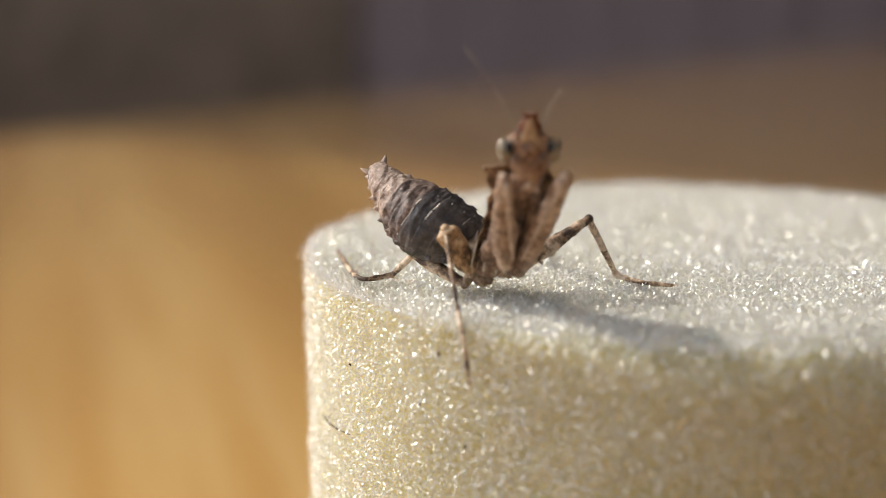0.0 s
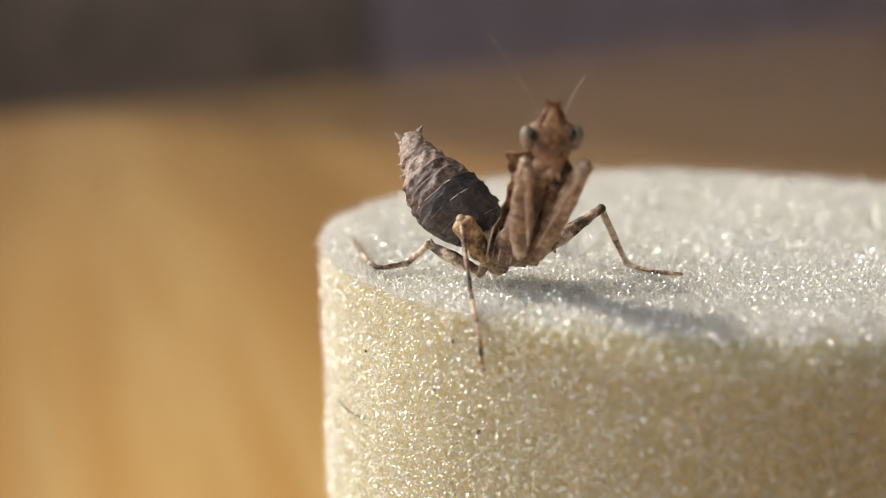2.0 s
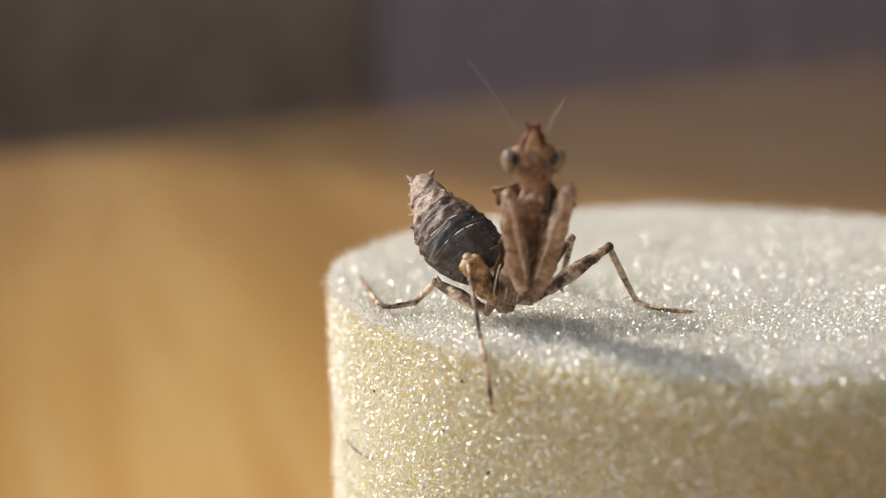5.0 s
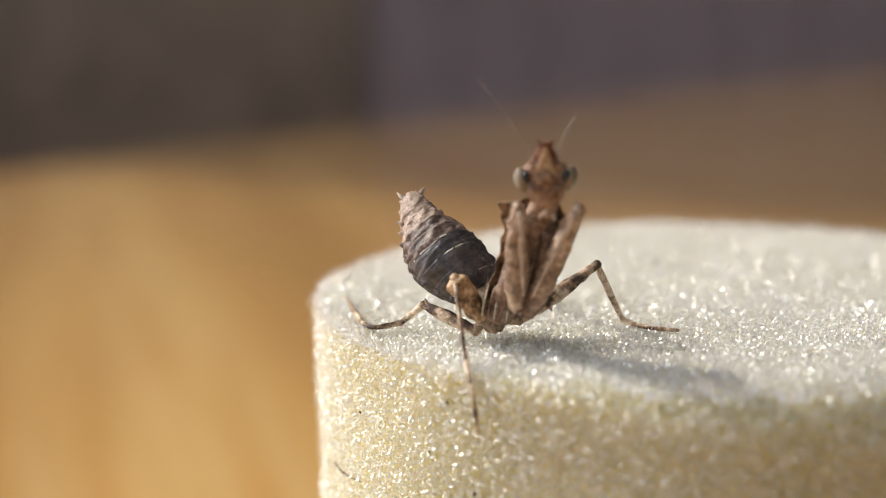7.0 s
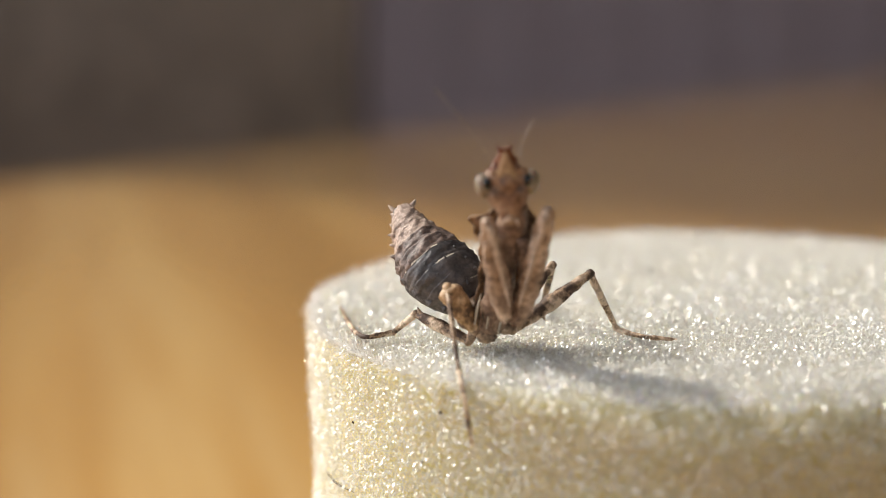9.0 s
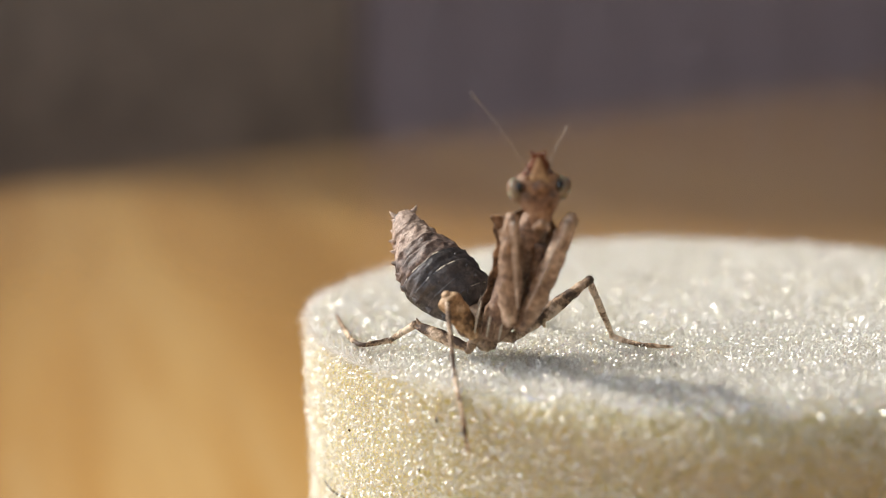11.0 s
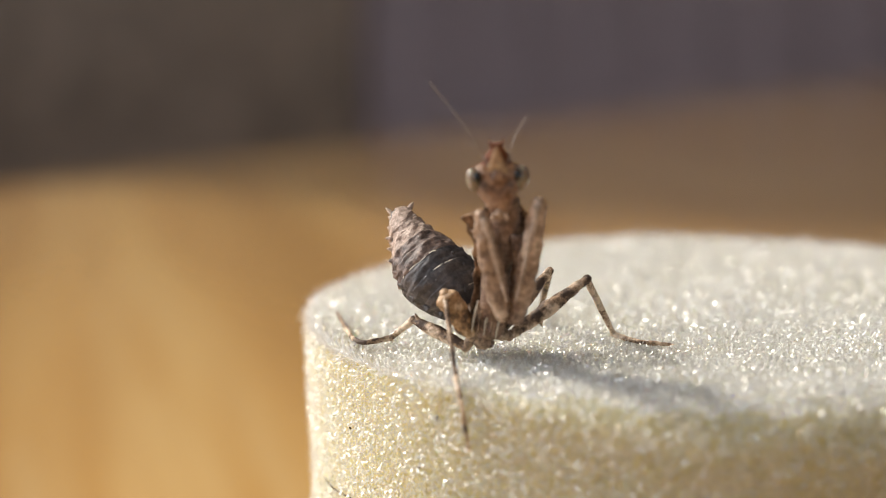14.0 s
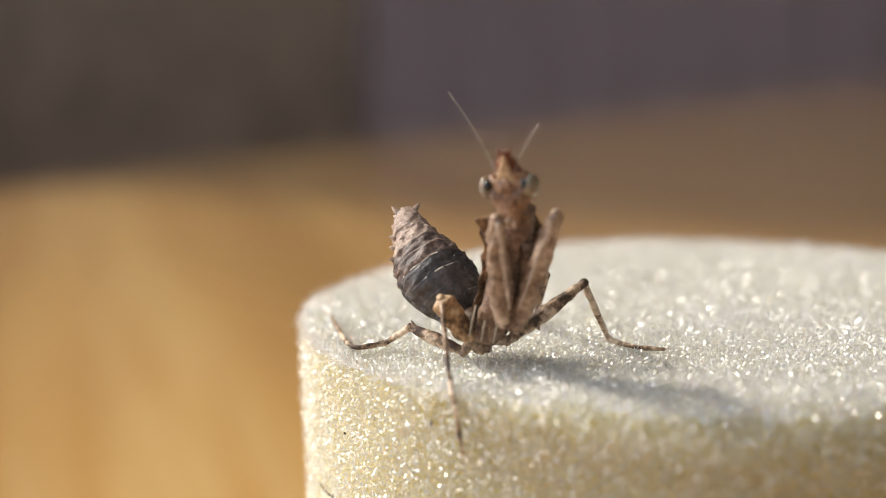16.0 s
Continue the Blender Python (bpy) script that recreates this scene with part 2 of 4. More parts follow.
def blob(bm, centre, radii, turn=(0, 0, 0), rough=0.0, seg=18, rings=12, seed=0.0, mat=0):
    m = Matrix.LocRotScale(Vector(centre), Euler([radians(a) for a in turn]), Vector(radii))
    made = bmesh.ops.create_uvsphere(bm, u_segments=seg, v_segments=rings, radius=1.0)
    for v in made["verts"]:
        k = 1 + rough * noise.noise(v.co * 2.2 + Vector((seed, 0, 0)))
        v.co = (m @ (v.co * k)) * MM
    for f in {f for v in made["verts"] for f in v.link_faces}:
        f.material_index = mat
    return bm


# ---------------------------------------------------------------- room
def build_room():
    def slab(name, lo, hi, mat, kind="structure"):
        ob = part(name, box(bmesh.new(), lo, hi), mat, smooth=False)
        return tagged(ob, kind=kind)

    fz, cz = -0.74, 1.75
    tagged(slab("floor", (-1.2, -1.7, fz - 0.1), (2.6, 2.0, fz), FLOOR), "dark brown carpeted floor under the table", "floor")
    tagged(slab("ceiling", (-1.2, -1.7, cz), (2.6, 2.0, cz + 0.1), CEILING), "plain white ceiling", "ceiling")
    tagged(slab("wall_north", (-1.2, 1.8, fz), (2.6, 2.0, cz), WALL_DARK), "dark mauve-grey wall far behind the table", "wall")
    tagged(slab("wall_east", (2.4, -1.5, fz), (2.6, 1.8, cz), WALL_PALE), "plain cream painted wall", "wall")
    # added west wall, unseen; its opening's jamb shades the far part of the table
    y0, y1, z0, z1 = -0.62, 0.985, 0.12, 1.42
    bm = bmesh.new()
    for lo, hi in (((-1.2, -1.5, fz), (-1.0, y0, cz)), ((-1.2, y1, fz), (-1.0, 1.8, cz)),
                   ((-1.2, y0, fz), (-1.0, y1, z0)), ((-1.2, y0, z1), (-1.0, y1, cz))):
        box(bm, lo, hi)
    tagged(part("wall_west_added", bm, WALL_PALE, smooth=False), "added cream wall, unseen, with an opening that shapes the sun patch", "wall", kind="structure")
    # added south wall, unseen, open where the rear fill lamp shines in
    x0, x1, w0, w1 = -0.7, 0.9, 0.12, 1.42
    bm = bmesh.new()
    for lo, hi in (((-1.2, -1.7, fz), (x0, -1.5, cz)), ((x1, -1.7, fz), (2.6, -1.5, cz)),
                   ((x0, -1.7, fz), (x1, -1.5, w0)), ((x0, -1.7, w1), (x1, -1.5, cz))):
        box(bm, lo, hi)
    tagged(part("wall_south_added", bm, WALL_PALE, smooth=False), "added cream wall, unseen, with a wide opening for the fill lamp", "wall", kind="structure")
    # a tall dark cupboard against the far wall
    root = tagged(new("cupboard"), "tall dark-stained wooden cupboard against the far wall", "cupboard")
    root.location = (-0.76, 1.525, fz)
    part("body", box(bmesh.new(), (-0.45, 0.10, 0.0), (0.66, 0.27, 1.9), 0.01), DARK_WOOD, root, smooth=False)
    for x in (-0.44, 0.115):
        door = part("door", box(bmesh.new(), (x, 0.076, 0.05), (x + 0.53, 0.097, 1.86), 0.006), DARK_WOOD, root, smooth=False)
        hx = 0.05 if x < 0 else 0.15
        part("handle", box(bmesh.new(), (hx, 0.05, 0.9), (hx + 0.02, 0.074, 1.05), 0.005), DARK_WOOD, door)


def build_curtain():
    """A hanging cloth with soft folds on the far wall, from its rail to just over the floor."""
    root = tagged(new("curtain"), "mauve-grey cloth curtain hanging in soft folds", "curtain")
    root.location = (0.0, 1.615, -0.70)
    bm = bmesh.new()
    rows = []
    for k in range(9):
        z = 2.2 * k / 8
        row = []
        for i in range(61):
            x = -0.20 + 0.85 * i / 60
            y = 0.003 * math.sin(x * 62 + 0.4 * math.sin(z * 2)) + 0.003 * math.sin(x * 150 + z)
            row.append(bm.verts.new((x, y, z)))
        rows.append(row)
    for r0, r1 in zip(rows, rows[1:]):
        for i in range(60):
            bm.faces.new((r0[i], r0[i + 1], r1[i + 1], r1[i]))
    bmesh.ops.solidify(bm, geom=bm.faces, thickness=0.004)
    part("cloth", bm, CURTAIN, root)
    rail = bmesh.new()
    bmesh.ops.create_cone(rail, cap_ends=True, segments=16, radius1=0.012, radius2=0.012, depth=0.96,
                          matrix=Matrix.Translation((0.225, 0, 2.215)) @ Matrix.Rotation(radians(90), 4, "Y"))
    part("rail", rail, DARK_WOOD, root)
    for x in (-0.2, 0.65):
        part("bracket", box(bmesh.new(), (x - 0.01, 0.0, 2.2), (x + 0.01, 0.185, 2.22), 0.002), DARK_WOOD, root)


def build_table():
    root = tagged(new("table"), "orange pine table with a smooth lacquered top", "table")
    root.rotation_euler = (0, 0, radians(48.0))
    # the far long edge runs 0.34 m behind the plug
    part("tabletop", box(bmesh.new(), (-0.42, -0.44, -0.032), (0.98, 0.340, 0.0), 0.015), WOOD, root, smooth=False)
    for x in (-0.38, 0.88):
        for y in (-0.40, 0.25):
            part("leg", box(bmesh.new(), (x, y, -0.74), (x + 0.055, y + 0.055, -0.032), 0.006), WOOD, root, smooth=False)
    for y in (-0.38, 0.265):
        part("apron", box(bmesh.new(), (-0.325, y, -0.12), (0.88, y + 0.02, -0.034), 0.003), WOOD, root, smooth=False)
    for x in (-0.36, 0.90):
        part("apron", box(bmesh.new(), (x, -0.345, -0.12), (x + 0.02, 0.25, -0.034), 0.003), WOOD, root, smooth=False)


# ---------------------------------------------------------------- foam plug

def lip(theta):
    """Rounding of the top edge, mm: crisp where it was cut, soft on the front."""
    return 0.22 + 2.8 * np.clip(np.cos(theta + radians(70)), 0, 1) ** 3


def skin(theta, s):
    """A place on the plug's skin and its outward way: s runs from the centre out over the top, round the lip, down the side."""
    r_lip = lip(theta)
    flat, arc = RAD - r_lip, r_lip * math.pi / 2
    c, n = np.cos(theta), np.sin(theta)
    on_top, on_lip = s < flat, (s >= flat) & (s < flat + arc)
    a = np.where(on_lip, (s - flat) / r_lip, np.where(on_top, 0.0, math.pi / 2))
    r = np.where(on_top, s, flat + r_lip * np.sin(a))
    z = np.where(on_top, 0.0, -r_lip + r_lip * np.cos(a)) - np.where(s >= flat + arc, s - flat - arc, 0.0)
    place = np.stack([r * c, r * n, z], -1)
    out = np.stack([np.sin(a) * c, np.sin(a) * n, np.cos(a)], -1)
    return place, out


def uneven(p):
    x, y, z = p[..., 0], p[..., 1], p[..., 2]
    return (0.10 * np.sin(x * 0.31 + 1.3) * np.cos(y * 0.27 + z * 0.2) + 0.03 * np.sin(x * 0.9 + y * 0.6 + z * 0.8)
            + 0.02 * np.sin(y * 1.4 - x * 0.7 + z * 1.7 + 2.0))


def quads_mesh(name, verts, quads):
    me = bpy.data.meshes.new(name)
    me.vertices.add(len(verts))
    me.vertices.foreach_set("co", (verts * MM).astype(np.float32).ravel())
    k = quads.shape[1]
    me.loops.add(quads.size)
    me.loops.foreach_set("vertex_index", quads.astype(np.int32).ravel())
    me.polygons.add(len(quads))
    me.polygons.foreach_set("loop_start", np.arange(0, quads.size, k, dtype=np.int32))
    me.update(calc_edges=True)
    return me


def foam_cells(rng, cell, depth, keep, thick):
    """Struts of an open cell foam: a jittered honeycomb over the skin; keep picks places that get cells."""
    wide = RAD
    # top, as a honeycomb in the plane
    rows_a, rows_b = [], []

    def honeycomb(w, h):
        dx, dy = cell, cell * math.sqrt(3) / 2
        nx, ny = int(w / dx) + 2, int(h / dy) + 2
        ix, iy = np.meshgrid(np.arange(nx), np.arange(ny), indexing="ij")
        # two corner points for every cell, each jittered once
        base = np.stack([ix * dx + (iy % 2) * dx / 2, iy * dy], -1)
        up = base + (0, cell / math.sqrt(3))
        side = base + (cell / 2, cell / (2 * math.sqrt(3)))
        up = up + rng.normal(0, 0.2 * cell, up.shape)
        side = side + rng.normal(0, 0.2 * cell, side.shape)
        hu, hs = rng.normal(0, depth, ix.shape), rng.normal(0, depth, ix.shape)
        segs = []
        odd = iy % 2
        for who in "abc":
            # every 'up' corner meets its own 'side', the left neighbour's 'side' and the one above
            if who == "a":
                ti, tj = ix, iy
            elif who == "b":
                ti, tj = ix - 1, iy
            else:
                ti, tj = ix + odd - 1, iy + 1
            ok = (ti >= 0) & (ti < nx) & (tj >= 0) & (tj < ny)
            ti2, tj2 = np.clip(ti, 0, nx - 1), np.clip(tj, 0, ny - 1)
            a = np.concatenate([up, hu[..., None]], -1)[ok]
            b = np.concatenate([side, hs[..., None]], -1)[ti2, tj2][ok]
            segs.append((a, b))
        a = np.concatenate([s[0] for s in segs])
        b = np.concatenate([s[1] for s in segs])
        pick = (np.linalg.norm(a[:, :2] - b[:, :2], axis=1) < 1.5 * cell) & (rng.random(len(a)) < 0.86)
        return a[pick], b[pick]

    a, b = honeycomb(2 * wide, 2 * wide)
    for arr, out in ((a, rows_a), (b, rows_b)):
        q = arr[:, :2] - wide
        r, th = np.hypot(q[:, 0], q[:, 1]), np.arctan2(q[:, 1], q[:, 0])
        p, n = skin(th, r)
        out.append(np.where((r < RAD - lip(th))[:, None], p + n * (uneven(p) + arr[:, 2])[:, None], np.nan))
    # lip and side, unrolled
    low = 15.0
    a, b = honeycomb(2 * math.pi * RAD, low)
    for arr, out in ((a, rows_a), (b, rows_b)):
        th = arr[:, 0] / RAD
        p, n = skin(th, RAD - lip(th) + arr[:, 1])
        out.append(p + n * (uneven(p) + arr[:, 2])[:, None])
    pa, pb = np.concatenate(rows_a), np.concatenate(rows_b)
    ok = ~(np.isnan(pa).any(1) | np.isnan(pb).any(1))
    pa, pb = pa[ok], pb[ok]
    ok = (np.linalg.norm(pa - pb, axis=1) < 2.5 * cell) & keep((pa + pb) / 2)
    pa, pb = pa[ok], pb[ok]
    # three-sided struts, thinner in the middle
    d = pb - pa
    d /= np.linalg.norm(d, axis=1, keepdims=True) + 1e-9
    w = np.cross(d, rng.normal(size=d.shape))
    w /= np.linalg.norm(w, axis=1, keepdims=True) + 1e-9
    h = np.cross(d, w)
    t = thick * rng.uniform(0.6, 1.5, (len(pa), 1))
    verts = []
    for end in (pa, pb):
        for k in range(3):
            an = 2 * math.pi * k / 3
            verts.append(end + t * (w * math.cos(an) + h * math.sin(an)))
    verts = np.stack(verts, 1).reshape(-1, 3)
    base = np.arange(len(pa))[:, None] * 6
    quads = np.concatenate([base + np.array([[k, (k + 1) % 3, 3 + (k + 1) % 3, 3 + k]]) for k in range(3)])
    return verts, quads


def foam_flakes(rng, count, keep, size):
    """Torn cell walls: small tilted glossy scraps of film on the skin."""
    th = rng.uniform(0, 2 * math.pi, count)
    flat = RAD - lip(th)
    top = rng.random(count) < 0.52
    s = np.where(top, flat * np.sqrt(rng.random(count)), flat + rng.uniform(0, 15, count))
    p, n = skin(th, s)
    p = p + n * (uneven(p) + rng.normal(0.05, 0.13, count))[:, None]
    ok = keep(p)
    p, n = p[ok], n[ok]
    k = len(p)
    nn = n + rng.normal(0, 0.75, n.shape)
    nn /= np.linalg.norm(nn, axis=1, keepdims=True)
    w = np.cross(nn, rng.normal(size=nn.shape))
    w /= np.linalg.norm(w, axis=1, keepdims=True)
    h = np.cross(nn, w)
    L, W = size * rng.uniform(0.5, 1.5, (k, 1)), size * rng.uniform(0.25, 0.6, (k, 1))
    bow = nn * size * 0.25
    v = np.stack([p - w * L, p - h * W + bow, p + w * L, p + h * W + bow], 1).reshape(-1, 3)
    quads = np.arange(k)[:, None] * 4 + np.array([[0, 1, 2, 3]])
    tri = np.concatenate([quads[:, [0, 1, 3]], quads[:, [1, 2, 3]]])
    return v, tri


def foam_bristles(rng, count, tall, wide):
    """Torn struts that stand up from the cut top, and out from its rim: thin two-sided blades."""
    th = rng.uniform(0, 2 * math.pi, count)
    s = (RAD - 0.7 * lip(th)) * np.sqrt(rng.random(count))
    rim = (rng.random(count) < 0.25) & (lip(th) < 0.8)
    s = np.where(rim, RAD - lip(th) * rng.uniform(-0.6, 1.2, count), s)
    p, n = skin(th, s)
    p = p + n * uneven(p)[:, None]
    up = n + rng.normal(0, 0.28, n.shape)
    up /= np.linalg.norm(up, axis=1, keepdims=True)
    w = np.cross(up, rng.normal(size=up.shape))
    w /= np.linalg.norm(w, axis=1, keepdims=True)
    u = rng.uniform(0.35, 1.0, (count, 1))
    h = tall * np.where(rim[:, None], 2.0 * u ** 6, u ** 1.5)
    k = wide * rng.uniform(0.5, 1.3, (count, 1))
    v = np.stack([p - w * k - up * 0.12, p + w * k - up * 0.12, p + w * k * 0.7 + up * h, p - w * k * 0.5 + up * h * 0.9], 1).reshape(-1, 3)
    return v, np.arange(count)[:, None] * 4 + np.array([[0, 1, 2, 3]])


def build_foam():
    root = tagged(new("foam_plug"), "cream-white round foam plug with open cells, standing on the table", "foam plug")
    root.location = (0, 0, TOP * MM)
    # the body: rings from the centre over the lip down to the table
    seg = 180
    s = np.concatenate([np.linspace(0.02, 1.0, 40), np.linspace(1.1, 2.0, 9), np.linspace(2.02, 3.0, 44)])
    th = np.linspace(0, 2 * math.pi, seg, endpoint=False)
    tt, uu = np.meshgrid(th, s)
    r_lip = lip(tt)
    ss = np.clip(uu, 0, 1) * (RAD - r_lip) + np.clip(uu - 1, 0, 1) * r_lip * math.pi / 2 + np.clip(uu - 2, 0, 1) * (TOP - r_lip)
    p, n = skin(tt, ss)
    fade = np.clip((p[..., 2] + TOP) / 1.0, 0, 1)
    p = p + n * ((uneven(p) - 0.17) * fade)[..., None]
    p[-1, :, 2] = -TOP
    verts = np.concatenate([p.reshape(-1, 3), [[0, 0, -0.1]], [[0, 0, -TOP]]])
    i, j = np.meshgrid(np.arange(len(s) - 1), np.arange(seg), indexing="ij")
    q = np.stack([i * seg + j, (i + 1) * seg + j, (i + 1) * seg + (j + 1) % seg, i * seg + (j + 1) % seg], -1).reshape(-1, 4)
    me = quads_mesh("body", verts, q)
    bm = bmesh.new()
    bm.from_mesh(me)
    bm.verts.ensure_lookup_table()
    c0, c1 = len(verts) - 2, len(verts) - 1
    last = (len(s) - 1) * seg
    for k in range(seg):
        bm.faces.new((bm.verts[c0], bm.verts[k], bm.verts[(k + 1) % seg]))
        bm.faces.new((bm.verts[c1], bm.verts[last + (k + 1) % seg], bm.verts[last + k]))
    # the top's sunlit whiteness is painted in: a paler copy of the foam
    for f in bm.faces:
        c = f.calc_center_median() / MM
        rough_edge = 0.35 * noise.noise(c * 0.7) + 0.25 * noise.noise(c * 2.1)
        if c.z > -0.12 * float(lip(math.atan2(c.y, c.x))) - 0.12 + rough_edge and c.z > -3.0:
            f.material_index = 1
    part("body", bm, [FOAM, FOAM_TOP_LIT], root)

    def front(p):
        """All of the top, and the side that faces the light and the viewer."""
        return (p[:, 2] > -0.8) | (p[:, 1] < 6.0)

    rng = np.random.default_rng(5)

    def cut(p):
        """The side keeps a third of the struts; extra on top adds sunlit white."""
        return front(p) & ((p[:, 2] > -0.5) | (rng.random(len(p)) < 0.35))

    v1, q1 = foam_cells(rng, 0.34, 0.07, cut, 0.018)
    v2, q2 = foam_cells(rng, 0.60, 0.13, cut, 0.018)
    net = link_mesh("cell_network", quads_mesh("cell_network", np.concatenate([v1, v2]), np.concatenate([q1, q2 + len(v1)])), CELLS, root,
                    "network of fine glossy foam struts")
    tagged(net, kind="stuff")
    v, t = foam_flakes(rng, 480000, front, 0.10)
    tagged(link_mesh("cell_film", quads_mesh("cell_film", v, t), FILMS, root, "scraps of torn glossy cell film"), kind="stuff")
    v, q = foam_bristles(rng, 42000, 0.40, 0.045)
    tagged(link_mesh("torn_strut", quads_mesh("torn_strut", v, q), CELLS, root, "fuzz of torn upright struts on the cut top"), kind="stuff")


build_room()
build_curtain()
build_table()
build_foam()


# ---------------------------------------------------------------- the mantis nymph (mm over the plug's top)
BASE = Vector((-12.6, -12.6, 0.0))          # the ground below its thorax
PRO_BASE = Vector((-11.93, -13.0, 1.7))     # where the prothorax hinges
ABD_BASE = Vector((-12.6, -11.6, 2.55))      # where the abdomen hinges

# each walking leg: hip, knee, ankle, then the foot's joints; last the femur's and tibia's half widths
LEGS = {
    "hind_right": [(-13.0, -12.2, 0.75), (-15.58, -10.5, 1.72), (-16.72, -9.5, 0.5), (-18.3, -9.8, 0.42), (-19.28, -6.2, 0.45), (-19.85, -3.3, 0.5)],
    "middle_right": [(-12.7, -13.1, 1.5), (-14.0, -13.6, 3.66), (-13.49, -16.5, 0.36), (-13.25, -17.6, -0.6), (-13.1, -17.85, -1.65), (-12.97, -17.75, -2.62)],
    "middle_left": [(-10.9, -12.9, 1.4), (-7.03, -11.5, 3.77), (-5.45, -9.1, 0.42), (-4.5, -10.4, 0.36), (-3.7, -10.9, 0.36), (-2.9, -11.2, 0.36)],
    "hind_left": [(-11.3, -12.0, 1.5), (-8.72, -9.5, 3.85), (-8.95, -5.2, 0.6), (-8.5, -4.2, 0.35), (-8.2, -3.4, 0.35), (-7.9, -2.6, 0.35)],
}


def rel(p):
    return Vector(p) - BASE


def facing(direction, forward):
    """A turn whose z axis follows direction and whose -y axis is as near to forward as it can be."""
    z = Vector(direction).normalized()
    y = -Vector(forward)
    y = (y - z * y.dot(z)).normalized()
    return Matrix((y.cross(z), y, z)).transposed().to_4x4()


def build_abdomen(root):
    """Length 6.65 along z from its hinge, back towards -y."""
    L = 6.65
    prof = [(0.0, 0.95), (0.45, 1.35), (1.0, 1.66), (1.8, 1.86), (2.6, 1.88), (3.4, 1.72), (4.2, 1.42), (4.9, 1.12), (5.6, 0.90), (6.2, 0.66), (6.55, 0.42)]

    def radius(z):
        return float(np.interp(z, [p[0] for p in prof], [p[1] for p in prof]))

    def lean(z):
        return -0.54 * math.sin(math.pi * min(z / L, 1.0))

    core = bmesh.new()
    sweep(core, [(lean(z), 0.05, z, r * 0.9, r * 0.78) for z, r in prof], 24, 30)
    abdomen = part("abdomen", core, SKIN_ABDOMEN, root, "plump raised abdomen, black-brown fading to a pinkish tip")
    cuts = [0.03, 0.6, 1.25, 2.05, 2.9, 3.65, 4.3, 4.9, 5.45, 5.95, 6.45]
    for k, (z0, z1) in enumerate(zip(cuts, cuts[1:])):
        mat = SKIN_ABDOMEN if k < 4 else (SKIN_MID if k < 6 else SKIN_TIP)
        bm = bmesh.new()
        n, m = 44, 16
        rings = []
        for i in range(m + 1):
            u = i / m
            z = z0 + (z1 - z0) * u * 1.06
            flare = 0.99 + (0.008 if k < 4 else 0.035) * u ** 2.5
            ring = []
            for j in range(n):
                an = 2 * math.pi * j / n
                r = radius(z) * flare
                back = max(0.0, -math.sin(an))
                bumpy = (0.05 if k < 4 else 0.13) * noise.noise(Vector((math.cos(an) * 3, math.sin(an) * 3, z * 2.4))) + (0.025 if k < 3 else 0.06) * noise.noise(Vector((math.cos(an) * 8, math.sin(an) * 8, z * 6)))
                rag = 0.05 * noise.noise(Vector((an * 2.2, k * 3.1, 0.5))) * u
                keel = 0.06 * back ** 12
                ring.append(bm.verts.new(Vector((lean(z) + r * (1 + bumpy) * math.cos(an), r * 0.88 * (1 + bumpy + keel) * math.sin(an), z + rag)) * MM))
            rings.append(ring)
        rings.append([bm.verts.new(v.co * 0 + Vector((v.co.x * 0.9, v.co.y * 0.9, v.co.z - 0.00012))) for v in rings[-1]])
        for i, (r0, r1) in enumerate(zip(rings, rings[1:])):
            for j in range(n):
                f = bm.faces.new((r0[j], r0[(j + 1) % n], r1[(j + 1) % n], r1[j]))
                pale = i == m - 1 and k in (0, 2, 3) and abs(j / n - (0.82, 0, 0.74, 0.66)[k]) < (0.06, 0, 0.05, 0.10)[k]
                f.material_index = 1 if pale else 0
        # side lobes
        for sgn in (-1, 1):
            r = radius(z1)
            out = 0.24 if k in (5, 6, 7) else (0.10 if k > 2 else 0.04)
            if sgn > 0 and k not in (0, 1, 3):
                continue
            spike(bm, (lean(z1) + sgn * r * 0.93, -0.10 * r, z1 - 0.16), (lean(z1) + sgn * (r + out), -0.16 * r, z1 + 0.08), 0.23, 7)
        if k in (0, 2):
            spike(bm, (lean(z1), -0.85 * radius(z1), z1 - 0.15), (lean(z1) + 0.02, -0.88 * radius(z1) - 0.2, z1 + 0.06), 0.13, 7)
        # knobs in two rows along the back
        for sgn in (-0.45, 0.45) if k < 4 else ():
            r = radius(z0 + 0.35)
            blob(bm, (lean(z0) + sgn * r, -0.78 * r, z0 + 0.38), (0.09, 0.07, 0.09), rough=0.4, seg=8, rings=6, seed=k)
        part("segment", bm, [mat, PALE], abdomen)
    for sgn in (-1, 1):
        line = ((-0.30, 6.1), (-0.35, 6.45), (-0.37, 6.78), (-0.42, 7.05)) if sgn < 0 else ((0.22, 6.12), (0.50, 6.34), (0.72, 6.46), (0.96, 6.58))
        bm = sweep(bmesh.new(), [(x, 0.0, z, r, 0.7 * r) for (x, z), r in zip(line, (0.12, 0.15, 0.12, 0.03))], 8, 10, rough=0.2)
        part("cercus", bm, SKIN_TIP, abdomen, "short pinkish tail feeler")
    bm = blob(bmesh.new(), (0, 0.0, 6.4), (0.36, 0.28, 0.30), rough=0.3)
    part("tail_plate", bm, SKIN_TIP, abdomen)
    return abdomen


